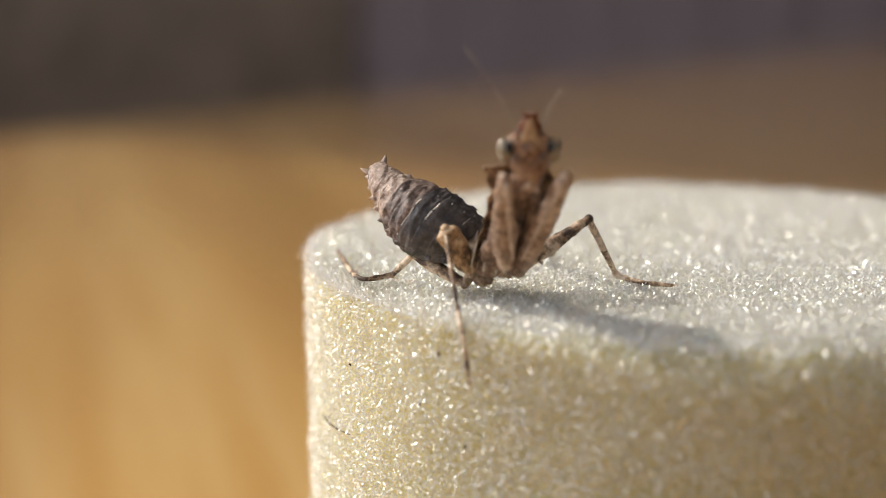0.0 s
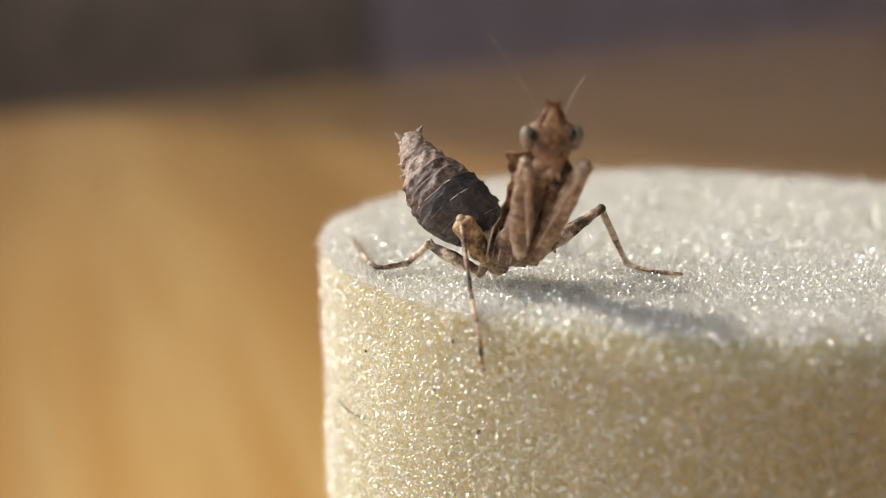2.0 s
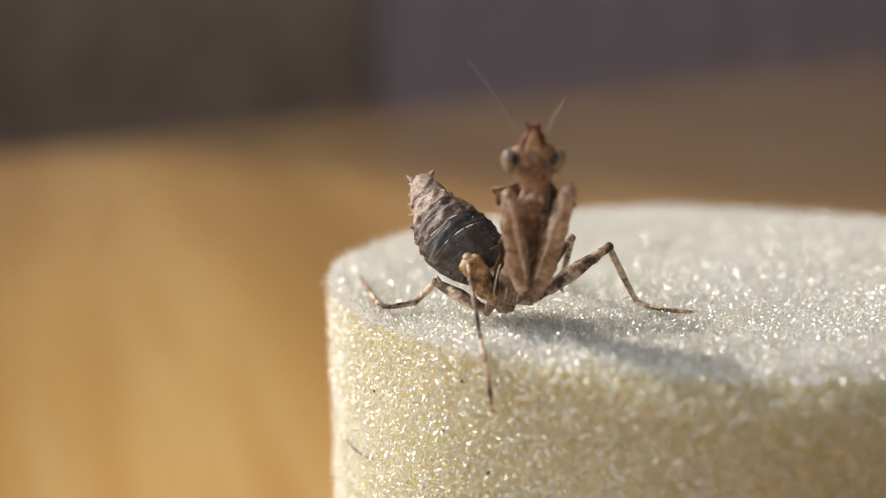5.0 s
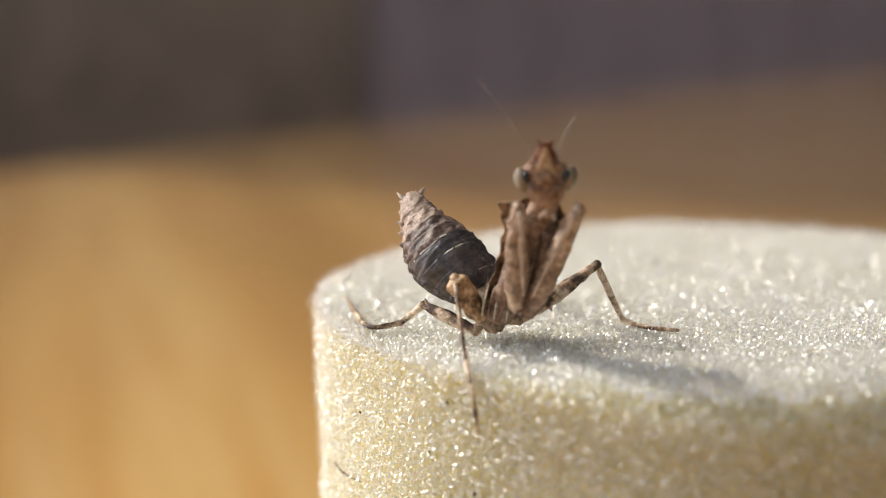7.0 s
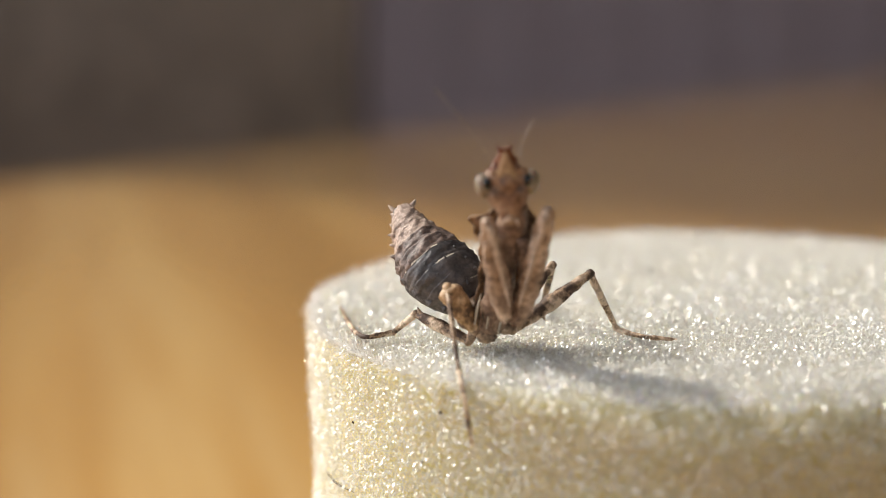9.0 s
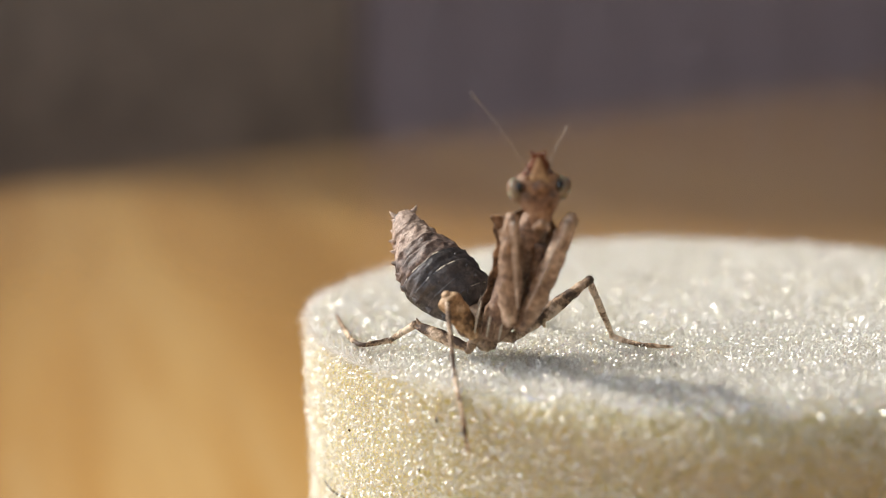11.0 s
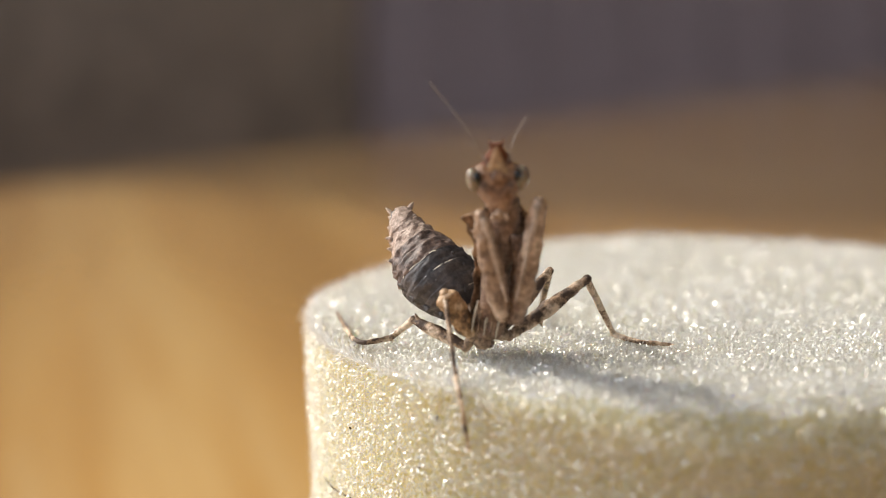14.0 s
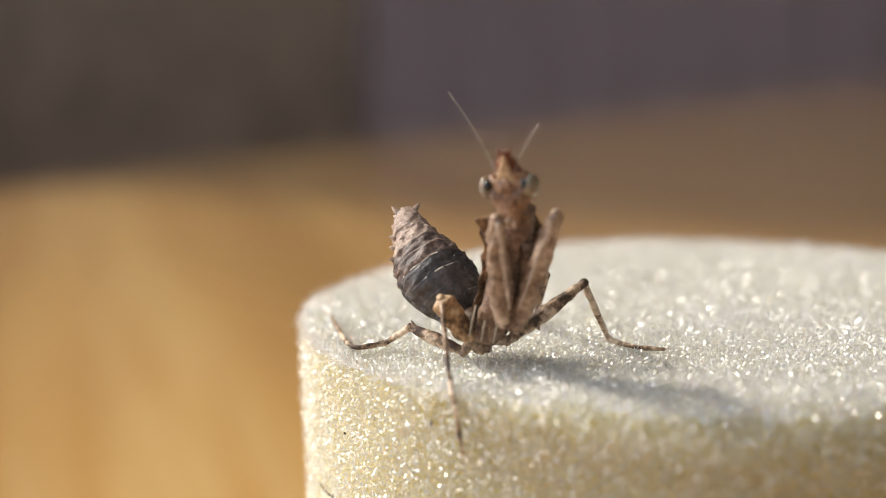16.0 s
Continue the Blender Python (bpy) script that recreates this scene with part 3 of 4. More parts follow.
def build_thorax(root):
    bm = bmesh.new()
    a, b = rel(ABD_BASE), rel(PRO_BASE)
    rows = [(a.x - 0.1, a.y + 0.1, a.z - 0.1, 0.75, 0.80), (0.1, 0.3, 2.1, 0.66, 0.72), (0.35, -0.1, 1.75, 0.62, 0.64), (b.x, b.y, b.z, 0.5, 0.52)]
    sweep(bm, rows, 22, 18, (0, 1, 0.3), 0.2, 3.0)
    blob(bm, (0.42, -0.2, 1.15), (0.52, 0.42, 0.38), (0, 20, 0), 0.3)
    thorax = part("thorax", bm, SKIN_THORAX, root, "dark brown ridged middle body")
    # pale wing-bud ribs on both flanks
    for sgn, y in ((-1, -0.55), (1, 0.3)):
        for k in range(5):
            x = 0.0 + 0.28 * k
            o = -0.30 if sgn < 0 else 0.30
            pts = [(x + 0.22, y - 0.13 + o, 3.35 - 0.14 * k, 0.035, 0.06), (x + 0.02, y - 0.24 + o, 2.65 - 0.12 * k, 0.065, 0.08), (x - 0.12, y - 0.18 + o, 1.85 - 0.10 * k, 0.045, 0.05)]
            part("wing_bud_rib", sweep(bmesh.new(), pts, 7, 9, rough=0.3, seed=k), PALE if k % 2 == 0 else SKIN_BROWN, thorax)
    for lo, hi in (((-0.4, 0.4, 0.72), (0.15, 0.15, 1.65)), ((-0.1, -0.5, 1.45), (0.3, -0.3, 1.9)), ((1.7, -0.3, 1.4), (0.75, -0.2, 1.7)), ((1.3, 0.6, 1.5), (0.6, 0.3, 1.9))):
        mid = [(p + q) / 2 for p, q in zip(lo, hi)]
        bm = sweep(bmesh.new(), [(*lo, 0.20, 0.20), (*mid, 0.30, 0.30), (*hi, 0.32, 0.32)], 12, 12, (0.2, 0.9, 0.1), 0.3, lo[0])
        blob(bm, lo, (0.24, 0.24, 0.24), rough=0.3, seg=12, rings=8)
        part("hip_segment", bm, SKIN_THORAX, thorax)
    return thorax


def build_prothorax(root):
    """Local: z from its hinge to the neck (5.8), -y to the front."""
    bm = bmesh.new()
    rows = [(0, 0.0, -0.2, 0.60, 0.5), (0.1, -0.1, 1.2, 0.78, 0.55), (0, 0.1, 2.8, 0.68, 0.5), (0, 0.05, 4.6, 0.86, 0.55), (0, -0.1, 5.9, 0.7, 0.5), (0, -0.45, 6.9, 0.45, 0.42)]
    sweep(bm, rows, 20, 24, rough=0.15)
    pro = part("prothorax", bm, SKIN_CHEST, root, "long brown neck shield carrying the grasping forelegs")
    # leaf-like shield with ragged side lobes, 0.1 thick
    bm = bmesh.new()
    outline = [(0.0, 0.75), (0.8, 1.0), (1.8, 0.95), (2.8, 1.05), (3.8, 1.2), (4.6, 1.4), (5.2, 1.75), (5.5, 2.0), (5.65, 1.9), (5.8, 1.3), (6.5, 0.6)]
    zs = np.linspace(0.0, 6.5, 46)
    nx = 14
    for face in (0, 1):
        grid = []
        for z in zs:
            w = float(np.interp(z, [o[0] for o in outline], [o[1] for o in outline]))
            w *= 1 + 0.05 * math.sin(z * 5.5) * (z < 5.2) + 0.06 * noise.noise(Vector((z * 3, 0, 0)))
            row = []
            for i in range(nx + 1):
                u = 2 * i / nx - 1
                y = 0.50 - 0.32 * u * u + 0.08 * math.exp(-(u / 0.15) ** 2) + 0.06 * noise.noise(Vector((u * 4, z * 2, 2))) + face * 0.10
                row.append(bm.verts.new(Vector((w * u, y, z)) * MM))
            grid.append(row)
        for r0, r1 in zip(grid, grid[1:]):
            for i in range(nx):
                bm.faces.new((r0[i], r0[i + 1], r1[i + 1], r1[i]))
        edge = [r[0] for r in grid] + grid[-1][1:] + [r[-1] for r in grid[::-1]][1:] + grid[0][::-1][1:-1]
        if face == 0:
            first = edge
        else:
            for i in range(len(edge)):
                bm.faces.new((first[i], first[(i + 1) % len(edge)], edge[(i + 1) % len(edge)], edge[i]))
    part("shield", bm, SKIN_BROWN, pro, "ragged brown leaf-shaped neck shield")
    # forelegs: coxa down from the neck, femur back up, tibia folded against it
    for sgn in (-1, 1):
        hip = Vector((sgn * 0.55, -0.45, 5.2))
        bend = Vector((0.98, -1.3, 1.1))
        knee = Vector((1.26, -1.15, 7.1))
        if sgn < 0:
            knee = Vector((-1.35, -1.20, 6.27))
            bend = Vector((0.42, -1.3, 1.25))
        mid = hip.lerp(bend, 0.5)
        coxa = sweep(bmesh.new(), [(*hip, 0.30, 0.34), (*(hip.lerp(bend, 0.25) + Vector((sgn * 0.12, 0, 0))), 0.36, 0.42), (*(mid + Vector((sgn * 0.15, 0, 0))), 0.34, 0.42), (*hip.lerp(bend, 0.82), 0.42, 0.40), (*bend, 0.38, 0.34)], 14, 18, rough=0.2, seed=sgn)
        for k in range(6):
            q = hip.lerp(bend, 0.15 + 0.13 * k)
            spike(coxa, q + Vector((sgn * -0.18, -0.3, 0)), q + Vector((sgn * -0.22, -0.56, 0.05)), 0.06, 5)
        part("foreleg_coxa", coxa, SKIN_CHEST, pro, "dark upper segment of a grasping foreleg")
        d = knee - bend
        fem = sweep(bmesh.new(), [(*bend, 0.26, 0.30), (*(bend + d * 0.12 + Vector((sgn * 0.05, -0.06, 0))), 0.40, 0.44), (*(bend + d * 0.35 + Vector((sgn * 0.04, -0.08, 0))), 0.52, 0.46),
                                  (*(bend + d * 0.65 + Vector((sgn * 0.06, 0, 0))), 0.48, 0.44), (*(bend + d * 0.9), 0.42, 0.36), (*knee, 0.30, 0.30), (*(knee + d * 0.035), 0.16, 0.18)], 20, 40, rough=0.36, seed=2 * sgn)
        for k in range(5):
            q = bend + d * (0.25 + 0.13 * k)
            spike(fem, q + Vector((sgn * 0.38, -0.1, 0)), q + Vector((sgn * 0.54, -0.15, 0.04)), 0.07, 5)
        spike(fem, knee + Vector((0, 0, -0.25)), knee + Vector((sgn * 0.42, -0.05, 0.05)), 0.22, 8)
        spike(fem, knee + Vector((0, 0, -0.9)), knee + Vector((sgn * 0.46, -0.1, -0.8)), 0.16, 7)
        part("foreleg_femur", fem, SKIN_FORE, pro, "thick tan grasping foreleg segment with small teeth")
        end = bend + d * 0.22 + Vector((-sgn * 0.30, -0.62, 0))
        start = knee + Vector((-sgn * 0.08, -0.28, -0.05))
        tib = sweep(bmesh.new(), [(*start, 0.17, 0.15), (*start.lerp(end, 0.3), 0.15, 0.12), (*start.lerp(end, 0.7), 0.10, 0.08), (*end, 0.05, 0.05)], 10, 18, rough=0.12, seed=5 + sgn)
        for k in range(8):
            q = start.lerp(end, 0.12 + 0.1 * k)
            spike(tib, q, q + Vector((-sgn * 0.24, 0.05, -0.10)), 0.045, 5)
        part("foreleg_tibia", tib, CLAW_LIT, pro, "folded claw of a foreleg, its lit edge painted pale")
    return pro


def build_head(root):
    """Local: centre between the eyes, face to -y, up z."""
    bm = bmesh.new()
    n = 28
    # a soft triangle: wide between the eyes, narrow at the mouth
    rows = [(0.74, 0.30, 0.22, 0.0), (0.60, 0.80, 0.42, 0.0), (0.32, 1.16, 0.56, -0.02), (0.0, 1.26, 0.60, -0.05), (-0.4, 1.14, 0.60, -0.10), (-0.80, 0.88, 0.56, -0.18),
            (-1.15, 0.64, 0.48, -0.26), (-1.45, 0.50, 0.38, -0.34), (-1.70, 0.40, 0.28, -0.40), (-1.88, 0.22, 0.14, -0.42)]
    sweep(bm, [(0, y, z, a, b) for z, a, b, y in rows], n, 30, rough=0.10)
    # brow ridges and face shield
    blob(bm, (0, -0.55, -0.15), (0.42, 0.22, 0.5), (12, 0, 0), 0.2)
    for sgn in (-1, 1):
        spike(bm, (sgn * 0.55, -0.45, 0.42), (sgn * 0.62, -0.72, 0.62), 0.14, 7)
        blob(bm, (sgn * 0.34, -0.58, -0.7), (0.18, 0.12, 0.4), (10, sgn * 14, 0), 0.2)
    head = part("head", bm, SKIN_HEAD, root, "rust-brown triangular head with a crown horn")
    bm = bmesh.new()
    sweep(bm, [(0, -0.05, 0.32, 0.95, 0.40), (0, -0.20, 0.75, 0.66, 0.32), (0, -0.36, 1.15, 0.42, 0.22), (0, -0.44, 1.36, 0.30, 0.15), (0, -0.48, 1.56, 0.36, 0.13)], 14, 20, rough=0.15)
    for sgn in (-1, 1):
        spike(bm, (sgn * 0.24, -0.48, 1.50), (sgn * 0.34, -0.46, 1.74), 0.11, 6)
        spike(bm, (sgn * 0.40, -0.3, 0.98), (sgn * 0.56, -0.3, 1.08), 0.09, 6)
    part("horn", bm, SKIN_HORN, head, "dark red notched crown horn")
    part("face_plate", sweep(bmesh.new(), [(0, -0.50, 0.10, 0.50, 0.12), (0, -0.52, 0.40, 0.46, 0.12), (0, -0.54, 0.75, 0.32, 0.11), (0, -0.56, 1.10, 0.18, 0.08), (0, -0.56, 1.38, 0.08, 0.05)], 12, 16, rough=0.12), HORN_FRONT, head, "amber front of the horn")
    for sgn in (-1, 1):
        eye = part("eye", blob(bmesh.new(), (sgn * 1.08, -0.22, -0.08), (0.37, 0.47, 0.57), (0, sgn * 10, 0), seg=24, rings=16), EYE, head, "glassy grey-brown compound eye")
        part("pupil", blob(bmesh.new(), (sgn * 0.93, -0.56, 0.04), (0.20, 0.16, 0.27), seg=14, rings=10), PUPIL, eye, "dark pupil spot")
        part("cheek", blob(bmesh.new(), (sgn * 0.56, -0.40, -0.50), (0.34, 0.30, 0.50), (0, sgn * 25, 0), 0.25), SKIN_CHEST, head, "dark brown cheek")
        part("palp", sweep(bmesh.new(), [(sgn * 0.18, -0.5, -1.62, 0.09, 0.09), (sgn * 0.3, -0.72, -1.75, 0.08, 0.08), (sgn * 0.34, -0.74, -1.95, 0.05, 0.05)], 8, 9), SKIN_FORE, head, "small pale mouth feeler")
    part("mouth", blob(bmesh.new(), (0, -0.55, -1.62), (0.27, 0.22, 0.28), rough=0.25), SKIN_FORE, head, "pale tan mouthparts")
    # feelers: a string of joints
    for sgn, tip in ((-1, (-2.9, 0.3, 4.4)), (1, (1.45, 0.5, 2.6))):
        base = Vector((sgn * 0.46, -0.42, 0.62))
        ant = bmesh.new()
        rows = []
        for k in range(25):
            u = k / 24
            q = base.lerp(Vector(tip), u) + Vector((-sgn * 0.10 * math.sin(u * math.pi), 0, 0.10 * math.sin(u * math.pi)))
            r = 0.046 * (1 - 0.5 * u) * (1.0 if k % 2 else 0.62)
            if u > 0.86:
                r = 0.036
            rows.append((*q, r, r))
        sweep(ant, rows, 7, 60)
        part("feeler", ant, ANTENNA, head, "thin pale jointed feeler")
    return head


def build_leg(name, root):
    """Femur and tibia about their own joints, drawn as they stand at rest; the foot stays put."""
    hip, knee, ankle, *foot = [rel(p) for p in LEGS[name]]
    hind = name.startswith("hind")
    fat = 0.34 if hind else (0.58 if name == 'middle_right' else 0.38)
    d = knee - hip
    near = name == "middle_right"
    bulge = (0.8, 0.98, 1.0, 0.86, 0.5) if near else (0.8, 1.0, 0.72, 0.62, 0.55)
    rows = [(0, 0, 0, 0.20, 0.22)] + [(*(d * u), fat * w, fat * w * (0.8 if near else 1.0)) for u, w in zip((0.2, 0.5, 0.78, 0.93, 1.0), bulge)]
    fem = sweep(bmesh.new(), rows, 14, 24, (0.2, 0.9, 0.1) if not near else (1.0, 0.1, 0.2), 0.3, fat * 30)
    blob(fem, d, (fat * (0.4 if near else 0.62),) * 3, rough=0.2, seg=12, rings=8)
    if name == "middle_right":
        # leaf-like lobe on the thigh
        spike(fem, d * 0.75 + Vector((-0.2, 0, 0.05)), d * 0.80 + Vector((-0.55, -0.1, 0.15)), 0.24, 8)
    if name == "hind_right":
        spike(fem, d * 0.9, d * 0.97 + Vector((0.02, 0, 0.38)), 0.18, 7)
    if name == "middle_left":
        spike(fem, d * 0.35 + Vector((0.1, 0, -0.15)), d * 0.35 + Vector((0.25, 0, -0.52)), 0.20, 7)
    femur = part("femur", fem, SKIN_THIGH if near else SKIN_LEG, root, "broad lobed orange-brown thigh" if near else "mottled tan and dark brown thigh")
    e = ankle - knee
    thin = 0.68 if near else 1.0
    tib = sweep(bmesh.new(), [(*(e * u), r * thin, r * thin) for u, r in ((0, 0.19), (0.12, 0.18), (0.5, 0.17), (0.9, 0.14), (1, 0.18))], 10, 20, (0.2, 0.9, 0.1), 0.25, 9 + fat)
    spike(tib, e * 0.97, e * 1.0 + Vector((0.12, -0.1, -0.2)), 0.06, 5)
    tibia = part("tibia", tib, SKIN_LEG, root, "thin banded shin")
    line = [ankle, *foot]
    rows = [(*(q - ankle), r, r) for q, r in zip(line, (0.12, 0.10, 0.10, 0.07) if near else (0.15, 0.12, 0.12, 0.08))]
    tar = sweep(bmesh.new(), rows, 8, 22, (0.2, 0.9, 0.1), 0.35, 4 + fat)
    tipd = (line[-1] - line[-2]).normalized()
    for sgn in (-1, 1):
        w = tipd.cross(Vector((0, 0, 1)))
        if w.length < 0.2:
            w = Vector((1, 0, 0))
        w.normalize()
        spike(tar, line[-1] - ankle, line[-1] - ankle + tipd * 0.22 + w * 0.12 * sgn, 0.05, 5)
    tarsus = part("tarsus", tar, SKIN_LEG, root, "slender jointed foot with claws")
    tarsus.location = ankle * MM
    return femur, tibia, tarsus


def build_mantis():
    root = tagged(new("mantis"), "small brown ghost mantis nymph standing on the foam plug", "mantis")
    root.location = (BASE + Vector((0, 0, TOP))) * MM
    made = {"root": root, "thorax": build_thorax(root), "abdomen": build_abdomen(root), "prothorax": build_prothorax(root), "head": build_head(root)}
    for name in LEGS:
        made[name] = build_leg(name, root)
    return made


# ---------------------------------------------------------------- bits on the foam
def on_side(x, z):
    return Vector((x, -math.sqrt(max(RAD ** 2 - x * x, 0)), z))


def build_bits():
    p = [on_side(-20.45, -7.5), on_side(-19.95, -7.62), on_side(-19.35, -7.52), on_side(-18.75, -7.38)]
    bm = sweep(bmesh.new(), [(*(q * 1.004 + Vector((0, -0.05, TOP))), r, r) for q, r in zip(p, (0.03, 0.045, 0.04, 0.02))], 6, 14, rough=0.2)
    tagged(part("hair", bm, DEBRIS), "thin dark hair lying on the foam's side", "hair")
    for k, (place, size) in enumerate(((on_side(-14.32, -1.67), (0.07, 0.06, 0.13)), (on_side(-13.11, -5.77), (0.08, 0.06, 0.12)), (on_side(-15.2, -4.32), (0.06, 0.05, 0.07)),
                                       (on_side(-18.73, -3.74), (0.08, 0.05, 0.05)), (on_side(-14.1, -6.6), (0.07, 0.05, 0.05)),
                                       (Vector((-1.5, 7.1, 0.1)), (0.28, 0.22, 0.16)))):
        q = place * 1.003 if place.z < 0 else place
        bm = blob(bmesh.new(), (0, 0, 0), size, (0, 20 * k, 0), 0.5, 10, 8, k)
        ob = tagged(part("fleck", bm, DEBRIS), "tiny dark brown fleck stuck to the foam", "fleck", "flecks on the foam")
        ob.location = (q + Vector((0, 0, TOP))) * MM


mantis = build_mantis()
build_bits()

# ---------------------------------------------------------------- what moves
# seconds; hip shift (x, z); neck; lean of the forelegs, their turn; head, its lean, nod and turn; tail
BODY = [
    (0, (-0.10, -0.05), (-10.33, -15.70, 6.49), -0, 10, (-10.33, -16.60, 7.86), 0, 0, 0, (-17.65, -8.79, 5.84)),
    (0.5, (-0.08, -0.06), (-10.24, -15.73, 6.44), -2, 10, (-10.21, -16.63, 7.75), 0, 0, 0, (-17.58, -8.59, 5.72)),
    (1, (-0.05, -0.05), (-9.62, -15.26, 6.44), -5, 12, (-9.45, -16.16, 7.84), -1, 0, 0, (-17.44, -8.45, 5.77)),
    (1.5, (-0.05, -0.06), (-9.22, -15.01, 6.33), -5, 15, (-8.97, -15.91, 7.71), -1, 0, 4, (-17.33, -8.74, 6.16)),
    (2, (-0.06, -0.05), (-9.93, -15.31, 6.55), -1, 8, (-9.88, -16.21, 8.05), -1, 0, 0, (-16.85, -9.00, 7.26)),
    (2.25, (-0.02, 0.00), (-10.25, -15.33, 6.70), -1, 7, (-10.26, -16.24, 8.40), -1, 0, 0, (-17.10, -8.95, 8.00)),
    (2.5, (0.03, 0.05), (-9.91, -15.34, 6.68), -2, 6, (-9.80, -16.24, 8.30), 0, 0, 0, (-15.78, -8.87, 7.68)),
    (3, (-0.03, 0.02), (-10.18, -15.26, 6.76), -1, 3, (-10.18, -16.16, 8.38), 0, 0, 0, (-16.04, -9.19, 7.68)),
    (3.5, (0.00, 0.00), (-10.64, -15.35, 6.84), -0, 0, (-10.70, -16.25, 8.51), 0, 0, 0, (-16.34, -8.34, 6.91)),
    (4, (-0.03, -0.01), (-11.46, -15.20, 7.03), 3, -3, (-11.70, -16.10, 8.74), 0, 0, 0, (-16.49, -8.17, 6.65)),
    (4.2, (-0.03, -0.01), (-11.22, -15.20, 7.00), 2, -2, (-11.30, -16.10, 8.74), 0, 0, 0, (-16.49, -8.17, 6.65)),
    (6.5, (-0.02, -0.02), (-10.67, -15.19, 6.89), -0, 6, (-10.83, -16.09, 8.72), 1, 0, 0, (-16.38, -8.28, 6.83)),
    (7, (0.00, -0.03), (-9.82, -14.58, 6.84), -3, 6, (-9.77, -15.48, 8.72), 1, 0, 0, (-16.22, -8.21, 6.87)),
    (7.5, (0.13, -0.07), (-9.34, -14.29, 6.72), -6, 6, (-9.18, -15.19, 8.63), 1, 0, 0, (-16.04, -8.09, 6.78)),
    (8, (0.10, -0.04), (-9.83, -14.84, 6.78), -3, 6, (-9.80, -15.74, 8.71), 3, 0, 0, (-16.12, -8.22, 6.87)),
    (8.5, (0.12, -0.08), (-9.97, -14.88, 6.78), -3, 6, (-10.01, -15.78, 8.67), 4, 0, 0, (-16.11, -8.29, 6.88)),
    (9, (0.11, -0.05), (-10.94, -15.02, 7.01), 1, 6, (-11.19, -15.92, 8.93), 4, 0, 0, (-16.26, -8.07, 6.60)),
    (9.2, (0.11, -0.05), (-11.25, -14.98, 7.05), 2, 6, (-11.58, -15.90, 8.95), 4, 0, 0, (-16.30, -8.05, 6.58)),
    (11.3, (0.15, -0.06), (-9.60, -14.08, 6.97), -1, 6, (-9.40, -15.00, 8.93), 2, 0, 0, (-16.05, -8.10, 6.78)),
    (11.5, (0.15, -0.06), (-9.77, -14.07, 6.98), -1, 6, (-9.64, -14.97, 8.93), 2, 0, 0, (-16.05, -8.10, 6.78)),
    (12, (0.14, -0.06), (-9.74, -13.99, 6.97), -1, 6, (-9.61, -14.89, 8.91), 2, 0, 0, (-16.02, -8.20, 6.88)),
    (12.5, (0.15, -0.06), (-9.97, -14.14, 7.03), -0, 6, (-9.89, -15.04, 8.96), 2, 0, 0, (-16.05, -8.35, 6.96)),
    (13, (0.15, -0.06), (-10.58, -14.29, 7.17), 3, 6, (-10.63, -15.19, 9.15), 2, 0, 0, (-16.10, -8.38, 6.95)),
    (13.5, (0.12, -0.04), (-11.64, -14.27, 7.32), 7, 6, (-11.96, -15.17, 9.32), 3, 0, 0, (-16.33, -8.19, 6.66)),
    (14, (0.15, -0.08), (-11.20, -14.09, 7.29), 5, 6, (-11.41, -14.99, 9.31), 2, 0, -2, (-16.22, -8.32, 6.79)),
    (14.5, (0.17, -0.09), (-10.68, -13.94, 7.23), 5, 6, (-11.01, -14.84, 9.24), 2, 0, -16, (-15.87, -8.86, 7.38)),
    (15, (0.13, -0.09), (-10.69, -14.11, 7.20), 3, 6, (-11.08, -15.01, 9.25), 5, 0, -25, (-15.83, -8.88, 7.45)),
    (15.5, (0.14, -0.07), (-10.33, -14.05, 7.14), 2, 6, (-10.65, -14.95, 9.18), 6, 0, -27, (-15.73, -8.33, 7.18)),
    (16, (0.19, -0.08), (-10.20, -14.01, 7.12), 2, 6, (-10.53, -14.91, 9.13), 5, 0, -27, (-15.69, -8.18, 7.06)),
]


def bend_knee(hip, foot, knee, upper, lower):
    """Where the knee goes when the hip moves and the ankle stays."""
    d = foot - hip
    far = min(d.length, upper + lower - 1e-4)
    d.normalize()
    along = (upper * upper - lower * lower + far * far) / (2 * far)
    up = math.sqrt(max(upper * upper - along * along, 0.0))
    pole = knee - hip
    pole = (pole - d * pole.dot(d)).normalized()
    return hip + d * along + pole * up


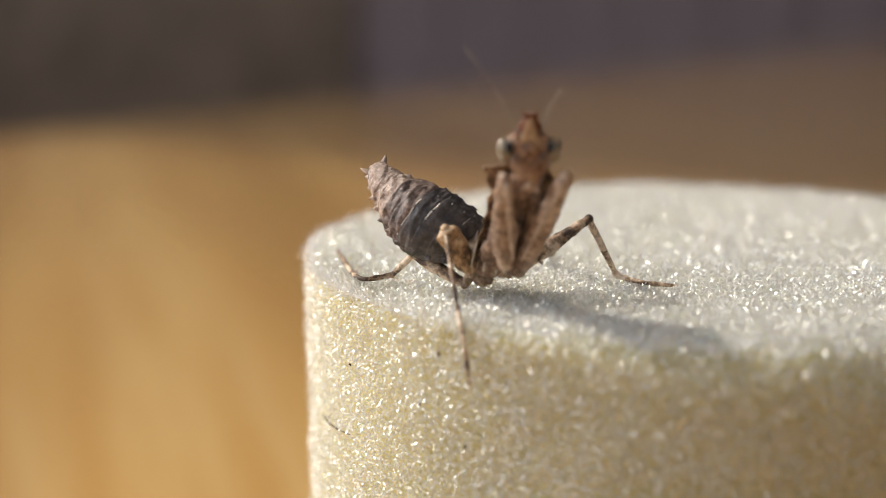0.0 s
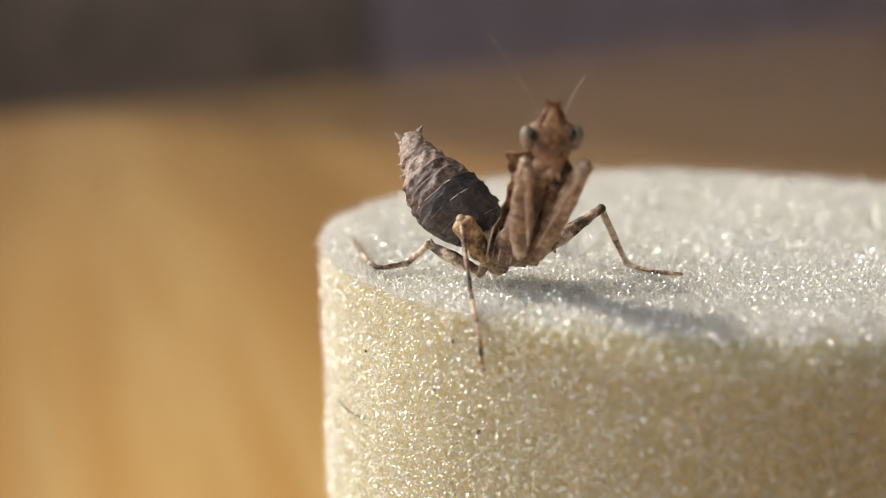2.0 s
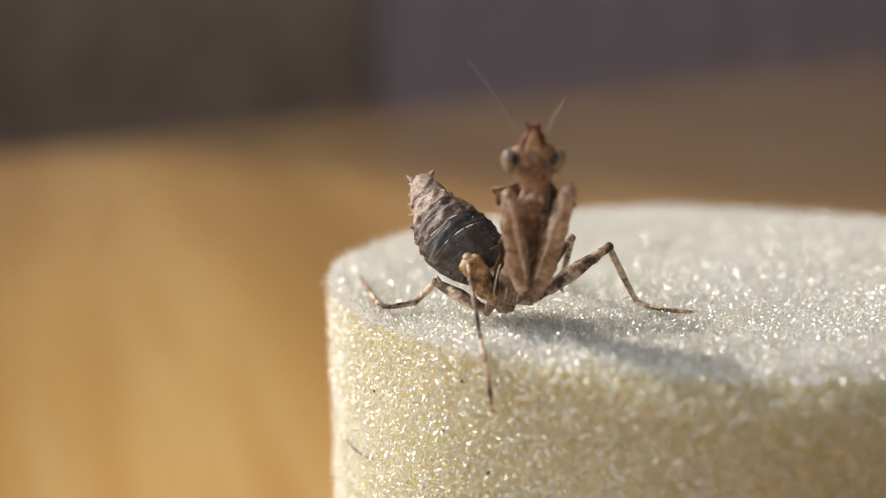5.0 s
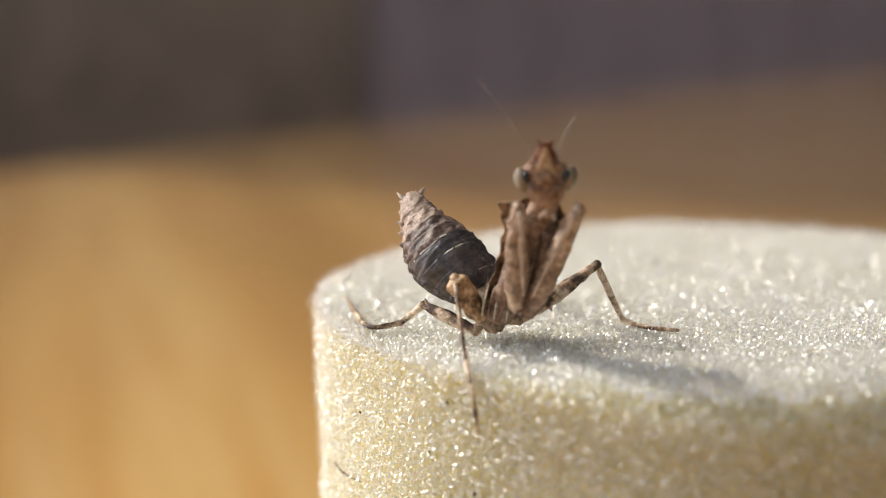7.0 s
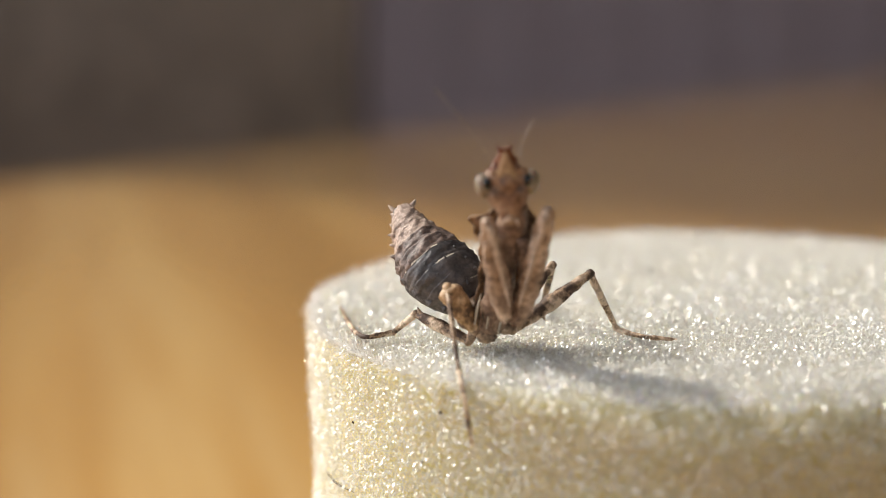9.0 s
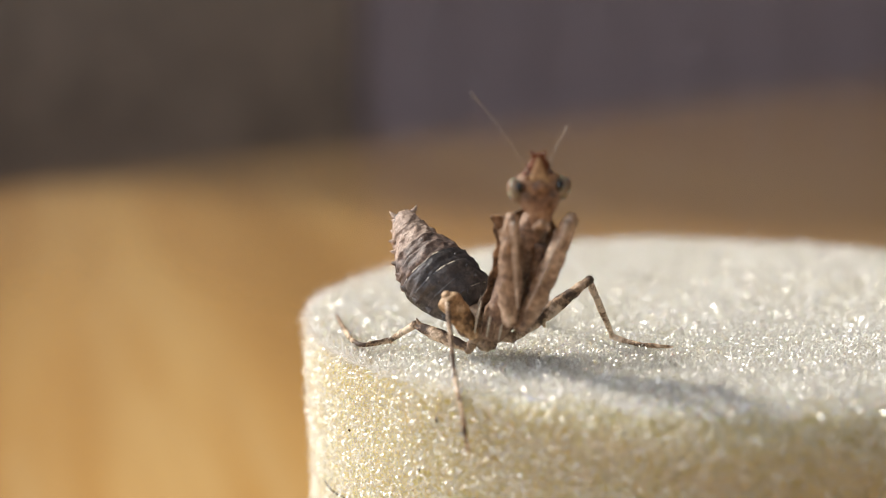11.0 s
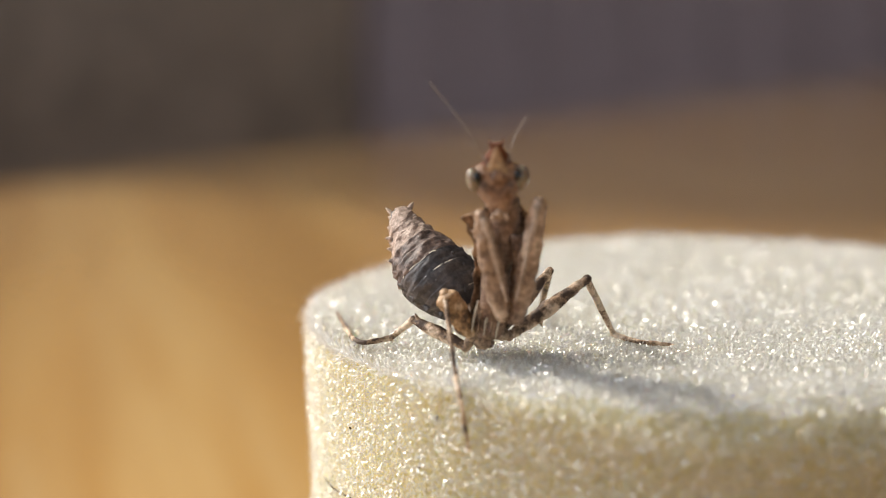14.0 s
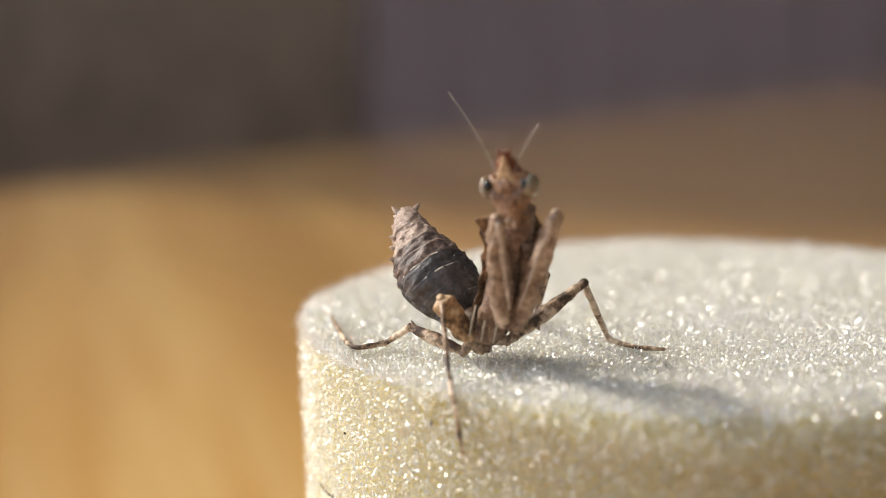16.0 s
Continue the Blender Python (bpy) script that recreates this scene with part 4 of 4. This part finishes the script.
def motions():
    keyed = {k: [] for k in ("thorax", "abdomen", "prothorax", "head")}
    legs = {k: ([], []) for k in LEGS}
    for t, (hx, hz), neck, lean, turn, head, hlean, nod, hturn, tail in BODY:
        sway = Vector((hx + 0.12 * (neck[0] + 10.3), 0.0, hz))
        keyed["thorax"].append((t, Matrix.Translation(sway * MM)))
        a, p = rel(ABD_BASE) + sway, rel(PRO_BASE) + sway
        keyed["abdomen"].append((t, Matrix.Translation(a * MM) @ facing(rel(tail) - a, (0.30, -0.95, 0.30))))
        aim = facing(rel(neck) - p, (math.sin(radians(turn)), -math.cos(radians(turn)), 0))
        keyed["prothorax"].append((t, Matrix.Translation(p * MM) @ aim @ pose(0, 0, 0, 0, lean * 0.3, 0)))
        keyed["head"].append((t, Matrix.Translation(rel(head) * MM) @ pose(0, 0, 0, 0, 0, hturn) @ pose(0, 0, 0, -nod, 0, 0) @ pose(0, 0, 0, 0, -hlean, 0)))
        for name, (up_rows, low_rows) in legs.items():
            hip, knee, ankle = [rel(q) for q in LEGS[name][:3]]
            h2 = hip + sway
            k2 = bend_knee(h2, ankle, knee + sway * 0.5, (knee - hip).length, (ankle - knee).length)
            up_rows.append((t, Matrix.Translation(h2 * MM) @ (knee - hip).rotation_difference(k2 - h2).to_matrix().to_4x4()))
            low_rows.append((t, Matrix.Translation(k2 * MM) @ (ankle - knee).rotation_difference(ankle - k2).to_matrix().to_4x4()))
    for k, rows in keyed.items():
        walk(mantis[k], rows)
    for name, (up_rows, low_rows) in legs.items():
        walk(mantis[name][0], up_rows)
        walk(mantis[name][1], low_rows)


motions()
